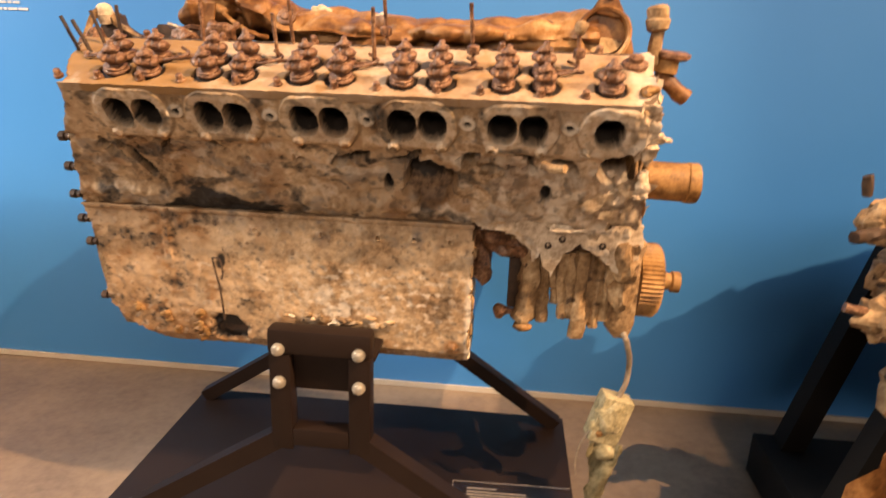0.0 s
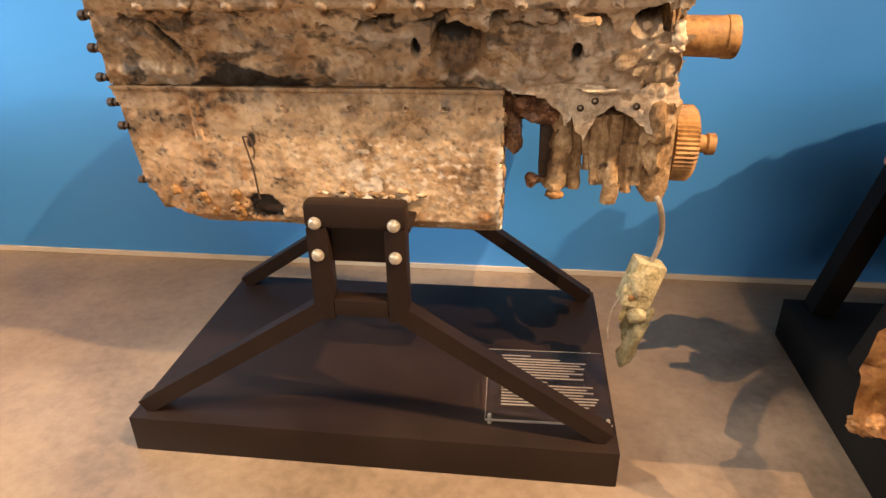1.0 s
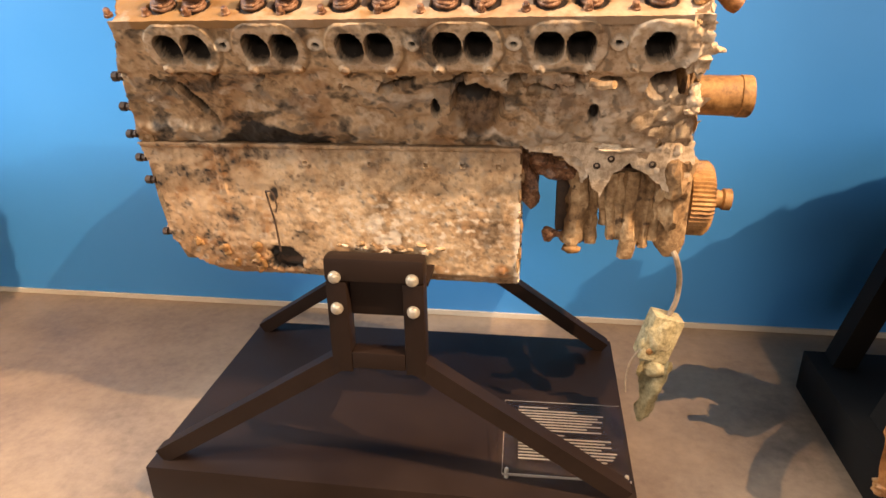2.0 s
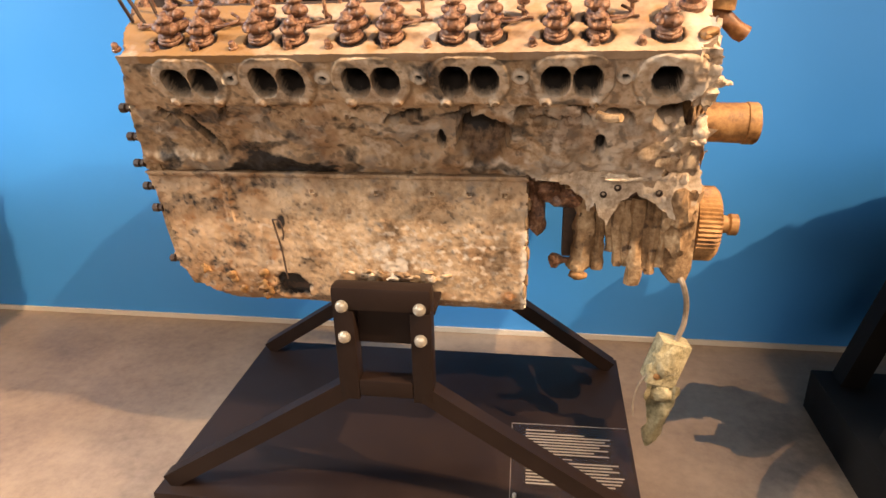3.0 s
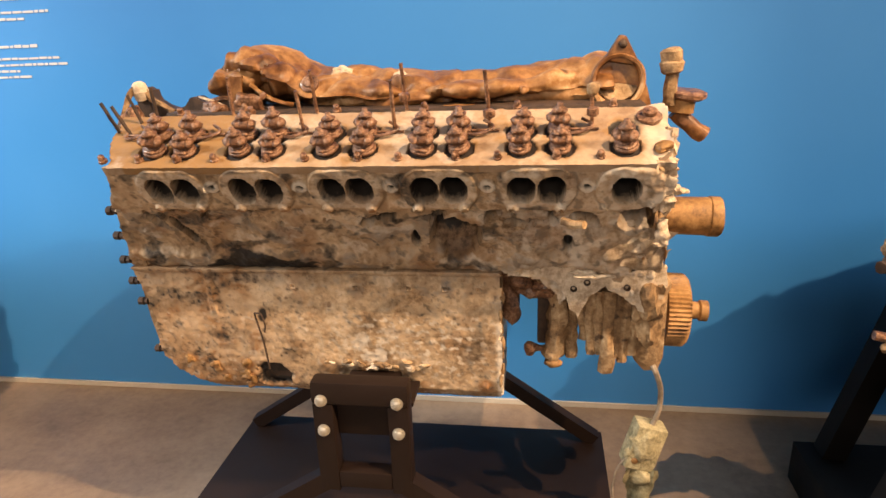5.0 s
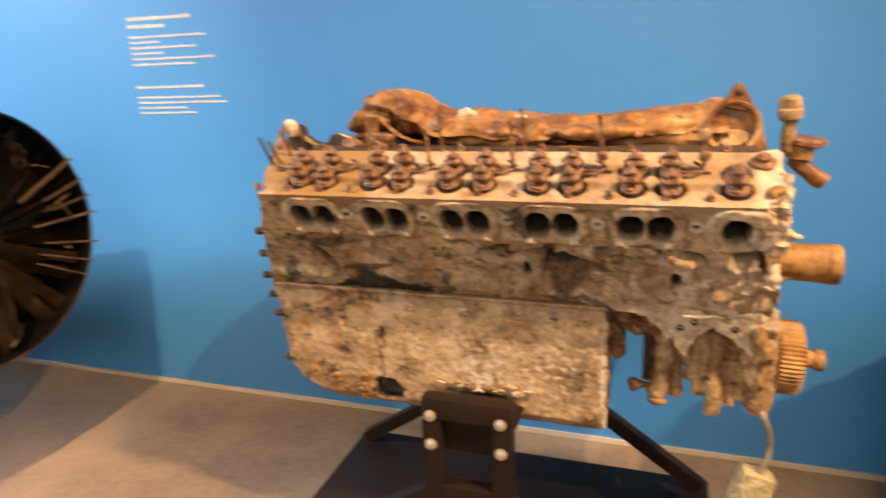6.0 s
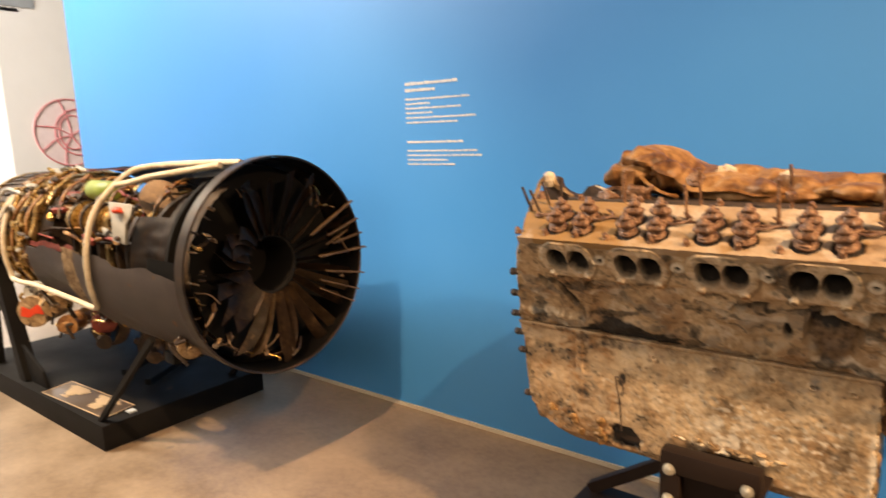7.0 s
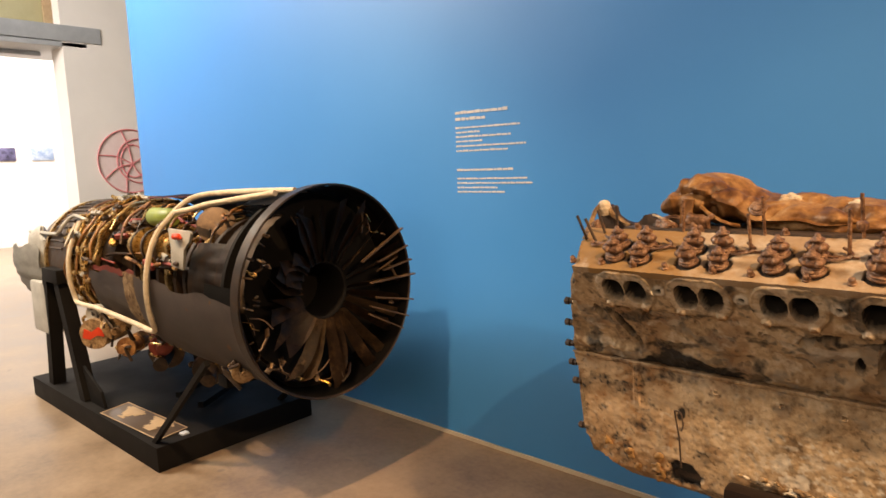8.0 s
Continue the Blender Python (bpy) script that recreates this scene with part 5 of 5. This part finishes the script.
# white hoses
HOSE = [[ja(-1.893, 75.5, 0.43), ja(-2.10, 74.5, 0.43), ja(-2.40, 71, 0.43), ja(-2.53, 66.5, 0.43), ja(-2.565, 62, 0.43), ja(-2.567, 54, 0.43), ja(-2.565, 43, 0.43), ja(-2.58, 33, 0.43), ja(-2.573, 19, 0.43), ja(-2.572, 2.6, 0.43), ja(-2.589, -12, 0.43),
         ja(-2.612, -22, 0.43), ja(-2.64, -27.5, 0.43), ja(-2.70, -29.3, 0.43), ja(-2.786, -27.8, 0.43), ja(-2.992, -25.2, 0.43), ja(-3.261, -23.3, 0.43), ja(-3.50, -24, 0.43), ja(-3.56, -21, 0.42), ja(-3.58, -5, 0.405), ja(-3.60, 15, 0.395), ja(-3.66, 40, 0.385)],
        [ja(-1.93, 67, 0.445), ja(-2.144, 61.2, 0.44), ja(-2.319, 55.9, 0.44), ja(-2.433, 51, 0.44), ja(-2.524, 48.2, 0.44)]]
for pts in HOSE:
    part("cream_hose", tube(pts, 0.0125, 10, 6, wob=0.12), M_HOSE, jet, "cream cloth-wrapped hose")

# the shaft in the open core, with its gold rings
part("core_shaft", lathe([(0, 0.02), (0, 0.060), (0.07, 0.060), (0.075, 0.078), (0.10, 0.078), (0.105, 0.055), (0.20, 0.052), (0.205, 0.085), (0.235, 0.085), (0.24, 0.062), (0.33, 0.062), (0.335, 0.090), (0.36, 0.090),
                          (0.365, 0.066), (0.46, 0.070), (0.465, 0.02)], ja(-2.62, 33, 0.285), (-1, 0.05, -0.02), 30, wob=0.002), M_BRASS, jet, "brass-coloured shaft with collars")
for h in (0.09, 0.22, 0.35):
    part("shaft_collar", lathe([(-0.008, 0.07), (-0.008, 0.094), (0.008, 0.094), (0.008, 0.07)], ja(-2.62, 33, 0.285) + Vector((-h, 0.05 * h, -0.02 * h)), (-1, 0.05, -0.02), 30), M_JDARK, jet)
# pipes that follow the casing round, and short links along it
for k in range(22):
    x, a0, r = rng.uniform(-3.30, -2.30), rng.uniform(35, 70), rng.uniform(0.30, 0.36)
    pts = [ja(x - 0.02 * j * rng.uniform(0.2, 1.5), a0 + j * rng.uniform(6, 12), r + 0.008 * (j % 2)) for j in range(5)]
    part("fuel_pipe", tube(pts, rng.uniform(0.004, 0.009), 7, 4), (M_JDARK, M_BLADE, M_BRASS, M_COVER)[k % 4], jet)
for k in range(16):
    x, a0 = rng.uniform(-3.25, -2.45), rng.uniform(8, 60)
    p, q = ja(x, a0, rng.uniform(0.24, 0.31)), ja(x - rng.uniform(0.1, 0.3), a0 + rng.uniform(-6, 6), rng.uniform(0.26, 0.33))
    part("link_rod", tube([p, (p + q) / 2 + Vector((0, -0.012, 0.008)), q], rng.uniform(0.005, 0.012), 8, 3), (M_BLADE, M_COVER, M_JDARK, M_JRED)[k % 4], jet)
for k, x in enumerate((-3.36, -3.41, -3.47, -3.52, -3.58, -3.63, -3.70, -3.75)):
    r = 0.352 + 0.010 * (k % 3)
    pts = [ja(x + 0.012 * math.sin(j * 1.7 + k), -38 + 12 * j, r + 0.006 * math.sin(j * 2.3 + 2 * k)) for j in range(14)]
    part("brass_pipe", tube(pts, (0.011, 0.007, 0.009)[k % 3], 8, 4), (M_BRASS, M_COVER, M_BRASS)[k % 3], jet)
for k in range(40):
    x, a0, r = rng.uniform(-3.74, -3.38), rng.uniform(-30, 105), rng.uniform(0.362, 0.382)
    l = rng.uniform(0.02, 0.06)
    way = Vector((-1, rng.uniform(-0.4, 0.4), rng.uniform(-0.4, 0.4)))
    part("pipe_union", lathe([(-l, 0.006), (-l, 0.010), (-0.3 * l, 0.010), (-0.28 * l, 0.015), (0.28 * l, 0.015), (0.3 * l, 0.010), (l, 0.010), (l, 0.006)], ja(x, a0, r), way, 8), (M_BRASS, M_PALE, M_BRASS, M_JDARK)[k % 4], jet)
tm = Matrix.Translation(ja(-3.64, 27, 0.402)) @ pose(0, 0, 0, -25, -32, 0)
part("white_tag", box((-0.10, -0.004, -0.022), (0.10, 0.004, 0.022), 0.002, m=tm), M_HOSE, jet)
for k in range(34):
    x, a, r = rng.uniform(-3.45, -2.35), rng.uniform(-115, -40), rng.uniform(0.30, 0.40)
    s = rng.uniform(0.02, 0.055)
    if k % 2:
        part("gearbox_unit", lathe([(-s, s * 0.5), (-s, s), (0, s), (0.1 * s, 0.7 * s), (s, 0.7 * s), (1.1 * s, 0.3 * s)], ja(x, a, r), (rng.uniform(-1, 1), -0.5, rng.uniform(-0.4, 0.4)), 14, wob=0.004), (M_JDARK, M_BLADE)[k % 3 == 0], jet)
    else:
        p = ja(x, a, r)
        part("drain_pipe", tube([p, p + Vector((rng.uniform(-0.1, 0.1), rng.uniform(-0.06, 0.02), rng.uniform(-0.04, 0.06))), p + Vector((rng.uniform(-0.25, 0.25), 0.02, rng.uniform(0.0, 0.1)))], 0.009, 7, 5), (M_JDARK, M_BRASS, M_BLADE)[k % 3], jet)
for at, size, m in (((-3.22, 0.90, 0.62), (0.09, 0.05, 0.05), M_CRUST), ((-3.05, 0.92, 0.54), (0.10, 0.06, 0.045), M_COVER), ((-3.38, 0.90, 0.66), (0.06, 0.05, 0.05), M_PALE), ((-2.90, 1.0, 0.55), (0.06, 0.05, 0.05), M_JRED),
                    ((-2.02, 0.93, 0.62), (0.07, 0.05, 0.05), M_CRUST), ((-2.6, 1.1, 0.50), (0.22, 0.10, 0.07), M_JDARK), ((-3.1, 1.15, 0.50), (0.30, 0.14, 0.08), M_JDARK)):
    l, r = size[0], size[2]
    way = (rng.uniform(0.4, 1), rng.uniform(-0.6, 0.0), rng.uniform(-0.3, 0.3))
    part("accessory", lathe([(-l, 0.4 * r), (-l, r), (-0.5 * l, r), (-0.48 * l, 0.8 * r), (0.35 * l, 0.8 * r), (0.36 * l, 1.1 * r), (0.5 * l, 1.1 * r), (0.52 * l, 0.5 * r), (l, 0.45 * r), (l, 0.1 * r)], at, way, 20, wob=0.006), m, jet)
    for k in range(5):
        p = Vector(at) + Vector((rng.uniform(-l, l), rng.uniform(-r, 0), rng.uniform(-r, r)))
        part("fitting", tube([p, p + Vector((rng.uniform(-0.05, 0.05), -0.02, rng.uniform(-0.05, 0.05))), p + Vector((rng.uniform(-0.1, 0.1), 0.0, rng.uniform(-0.08, 0.03)))], rng.uniform(0.004, 0.009), 6, 4), (M_BRASS, M_JDARK, M_BLADE)[k % 3], jet)
for x in (-3.2, -2.9, -2.6):
    part("side_bolt", lump(ja(x, -46, 0.41), (0.012, 0.012, 0.012), 0.2, 40, 2), M_BRASS, jet)


def jet_frame():
    fr = thing("engine_frame", (-3.62, 1.285, 0), "black steel base plate and trestle carrying a jet engine", "stand")
    part("base_plate", box((-4.44, 0.838, 0.0), (-2.685, 1.715, 0.122), 0.004), M_BLACK, fr)
    for y in (0.90, 1.60):
        for x0, x1 in ((-3.66, -3.90), (-4.17, -4.08)):
            part("post", tube([(x0, y, 0.117), (x1, y, 0.80)], 0.036, n=1, square=True), M_BLACK, fr)
        part("post_gusset", prism([(-3.62, 0.1185), (-3.42, 0.1185), (-3.46, 0.21), (-3.70, 0.32)], "y", y - 0.008, y + 0.008, 0.002), M_BLACK, fr)
        part("post_head", box((-4.06, y - 0.05, 0.78), (-3.82, y + 0.05, 0.86), 0.004), M_BLACK, fr)
        part("brace", tube([(-2.77, y - 0.03, 0.116), (-2.24, y - 0.01, 0.600)], 0.012, n=1, square=True), M_BLACK, fr)
    part("cradle", box((-3.98, 0.9, 0.70), (-3.90, 1.6, 0.78), 0.004), M_BLACK, fr)
    part("cradle", box((-2.27, 0.95, 0.48), (-2.20, 1.55, 0.53), 0.004), M_BLACK, fr)
    for x in (-3.2, -2.95):
        part("tie_bar", tube([(x, 1.20, 0.16), (x - 0.25, 1.62, 0.16)], 0.016, n=1, square=True), M_BLACK, fr)
    pl = thing("caption_plate", (-3.09, 0.94, 0.118), "dark brown caption plate with tan map shapes on a black base", "sign")
    m = Matrix.Translation((-3.08, 0.945, 0.128)) @ pose(0, 0, 0, 4, 0, 3)
    part("plate", box((-0.305, -0.075, -0.006), (0.305, 0.075, 0.001), 0.001, m=m), M_PLATE, pl)
    for lo, hi in (((-0.305, -0.078, 0.0015), (0.305, -0.072, 0.003)), ((-0.305, 0.072, 0.0015), (0.305, 0.078, 0.003)), ((-0.308, -0.078, 0.0015), (-0.302, 0.078, 0.003)), ((0.302, -0.078, 0.0015), (0.308, 0.078, 0.003))):
        part("border", box(lo, hi, m=m), M_TAN, pl)
    for cx in (-0.14, 0.14):
        bm = bmesh.new()
        for i in range(9):
            w = 0.10 - 0.008 * i + 0.03 * frac(cx, i, 0, 1.7)
            box((cx - w, 0.05 - 0.012 * i, 0.002), (cx + w * (0.7 + 0.5 * frac(cx, i, 7, 2.3)), 0.0615 - 0.012 * i, 0.0032), bm=bm, m=m)
        part("print_shape", bm, M_TAN, pl)
    part("white_tab", box((-2.765, 0.985, 0.1185), (-2.725, 1.02, 0.130), 0.002), M_TEXT, fr)


jet_frame()

# ---- the second engine on its stand, at the edge of the view ----
def second_engine():
    st = thing("display_stand", (1.66, 1.31, 0), "black steel stand with leaning tube legs under a second wrecked engine", "stand", "display stands along the wall")
    part("base_plate", box((1.045, 0.62, 0), (2.25, 1.655, 0.13), 0.003), M_BLACK, st)
    for y in (1.60, 1.30):
        part("leg", tube([(1.125, y, 0.128), (1.285, y - 0.05, 0.86)], 0.032, n=1, square=True), M_BLACK, st)
    for y in (0.70, 1.55):
        part("leg", tube([(2.15, y, 0.128), (1.82, y, 0.70)], 0.030, n=1, square=True), M_BLACK, st)
    part("saddle", box((1.26, 0.80, 0.66), (1.90, 1.56, 0.72), 0.004), M_BLACK, st)
    en = thing("aircraft_engine", (1.66, 1.25, 0.72), "second wrecked engine with tan corroded castings, on a black stand", "engine", "wrecked engines on stands")
    # unseen bulk of the engine, shaped to throw its shadow on wall and floor
    part("crankcase", lump((1.80, 1.28, 0.85), (0.56, 0.26, 0.14), 0.15, 7, 5, turn=(0, -10, 0)), M_CRUST, en)
    part("shadow_body", lump((1.92, 1.26, 0.60), (0.70, 0.34, 0.28), 0.15, 8, 5), M_CRUST, en)
    part("bank_shadow_plate", ragged_plate([(1.22, 0.60), (1.20, 0.74), (1.27, 0.83), (1.33, 0.83), (1.39, 0.90), (1.46, 0.90), (1.52, 0.96), (1.60, 0.97), (1.66, 1.03), (1.78, 1.12), (1.86, 1.11), (1.98, 1.20), (2.12, 1.23), (2.20, 1.31), (2.34, 1.36), (2.34, 0.40), (1.35, 0.40)], 1.20, 1.52, 0.02, 14), M_CRUST, en)
    part("lower_shadow_plate", ragged_plate([(1.14, 0.45), (1.13, 0.70), (1.17, 0.78), (1.22, 0.79), (1.34, 0.87), (1.36, 0.45)], 1.20, 1.28, 0.018, 16), M_CRUST, en)
    # unseen lumps added along the top to make that shadow's edge jagged
    for x, z, r in ((1.30, 0.84, 0.022), (1.36, 0.875, 0.018), (1.43, 0.91, 0.024), (1.49, 0.935, 0.018), (1.56, 0.975, 0.022), (1.63, 1.01, 0.026), (1.72, 1.085, 0.020), (1.80, 1.125, 0.026), (1.92, 1.165, 0.022), (2.05, 1.225, 0.026), (2.16, 1.28, 0.022)):
        part("shadow_lump", lump((x, 1.44, z), (r, r, r * 1.5), 0.4, 35, 2), M_RUST, en)
    part("upper_bank", lump((2.22, 1.32, 1.20), (0.50, 0.20, 0.18), 0.15, 9, 5, turn=(0, -18, 0)), M_CRUST, en)
    for at, size in (((0.998, 1.18, 0.908), (0.040, 0.045, 0.042)), ((1.09, 1.2, 0.90), (0.10, 0.06, 0.05)), ((1.045, 1.15, 0.722), (0.058, 0.05, 0.048)), ((1.12, 1.2, 0.78), (0.10, 0.07, 0.07))):
        part("casting", lump(at, size, 0.5, 30, 4), M_CRUST, en)
    part("bent_pipe", tube([(0.99, 1.15, 0.898), (0.955, 1.14, 0.891), (0.928, 1.13, 0.888)], 0.014, 8, 5, wob=0.5), M_DARKRUST, en)
    part("small_nipple", tube([(0.955, 1.17, 0.965), (0.950, 1.165, 0.995), (0.946, 1.165, 1.005)], 0.010, 8, 3, wob=0.4), M_DARKRUST, en)
    part("oil_stub", tube([(0.985, 1.14, 0.735), (0.955, 1.13, 0.742), (0.94, 1.13, 0.745)], 0.011, 8, 3, wob=0.4), M_RUST, en)
    # torn casing hanging low in front
    bm = bmesh.new()
    rows = []
    for i in range(19):
        t = i / 18
        row = []
        for k in range(9):
            w = (k / 8 - 0.5) * (0.055 + 0.03 * math.sin(5 * t))
            c = Vector((0.895 + 0.12 * t ** 1.3 + w, 0.85 + 0.10 * t + 0.4 * w * w / 0.05, 0.315 + 0.30 * t - 0.5 * w))
            row.append(bm.verts.new(c + noise.noise_vector(c * 18) * 0.022 + noise.noise_vector(c * 50) * 0.006))
        rows.append(row)
    for p, q in zip(rows, rows[1:]):
        for k in range(8):
            bm.faces.new((p[k], q[k], q[k + 1], p[k + 1]))
    bmesh.ops.solidify(bm, geom=list(bm.faces), thickness=0.007)
    part("torn_casing", bm, M_COVER, en)
    part("casing_foot", lump((0.895, 0.86, 0.315), (0.035, 0.022, 0.020), 0.6, 30, 4), M_COVER, en)
    part("hanger", tube([(0.99, 0.95, 0.60), (1.10, 1.05, 0.72), (1.30, 1.15, 0.85)], 0.03, 8, 5, wob=0.4), M_COVER, en)


second_engine()

# ---- far end of the hall ----
setting("pillar_wall", box((-9.4, 2.80, 0), (-9.0, 5.2, 5.0)), M_WHITE, "white plastered wall beyond the blue wall", "wall")
setting("wall_recess", box((-15.2, -6.9, 0), (-15.0, 8.9, 5.0)), M_WHITE, "bright white far wall of the hall", "wall")
gal = thing("gallery_beam", (-9.2, 0.5, 3.07), "light grey steel gallery edge with lamps below", "beam", kind="structure")
part("beam_face", box((-9.3, -3.0, 3.09), (-8.98, 3.27, 3.29), 0.01), M_BEAM, gal)
part("beam_soffit", box((-10.2, -3.0, 3.02), (-9.0, 3.10, 3.085), 0.01), M_BEAM, gal)
part("gallery_parapet", box((-9.5, -3.0, 3.295), (-9.3, 3.22, 4.9), 0.01), M_YELLOW, gal)
part("parapet_post", box((-9.29, 2.70, 3.295), (-9.22, 2.80, 4.9), 0.01), M_TAN, gal)
for y in (1.6, 2.4):
    part("tube_lamp", box((-9.6, y - 0.3, 2.96), (-9.5, y + 0.3, 3.015), 0.01), M_BEAM, gal)
for y0, y1, m, nm in ((3.20, 3.77, M_DPIC, "dark blue photograph on the white wall"), (4.05, 4.46, M_BPIC, "pale blue photograph on the white wall")):
    pic = thing("photo_print", (-14.99, (y0 + y1) / 2, 1.6), nm, "picture")
    part("print", box((-14.995, y0, 1.73), (-14.975, y1, 1.99), 0.002), m, pic)
wheel = thing("red_wheel_model", (-8.97, 3.5, 1.55), "round red line drawing of a wheel on the white wall", "wall art")
part("disc", lathe([(0, 0.43), (0.01, 0.43), (0.012, 0.40), (0.012, 0.01)], (-8.998, 3.50, 1.56), (1, 0, 0), 48), M_PINK, wheel)
for r, dy in ((0.43, 0.0), (0.30, 0.12), (0.17, 0.04)):
    part("hoop", tube([(-8.975, 3.50 + dy + r * math.cos(a * math.pi / 9), 1.56 + r * math.sin(a * math.pi / 9) * (1 if r > 0.2 else 1.3)) for a in range(19)], 0.009, 8, 3), M_REDLINE, wheel)
for a in (20, 95, 160, 205, 250, 300):
    part("spoke", tube([(-8.975, 3.52, 1.52), (-8.972, 3.50 + 0.2 * math.cos(radians(a)), 1.56 + 0.2 * math.sin(radians(a))), (-8.975, 3.50 + 0.43 * math.cos(radians(a + 8)), 1.56 + 0.43 * math.sin(radians(a + 8)))], 0.008, 8, 3), M_REDLINE, wheel)
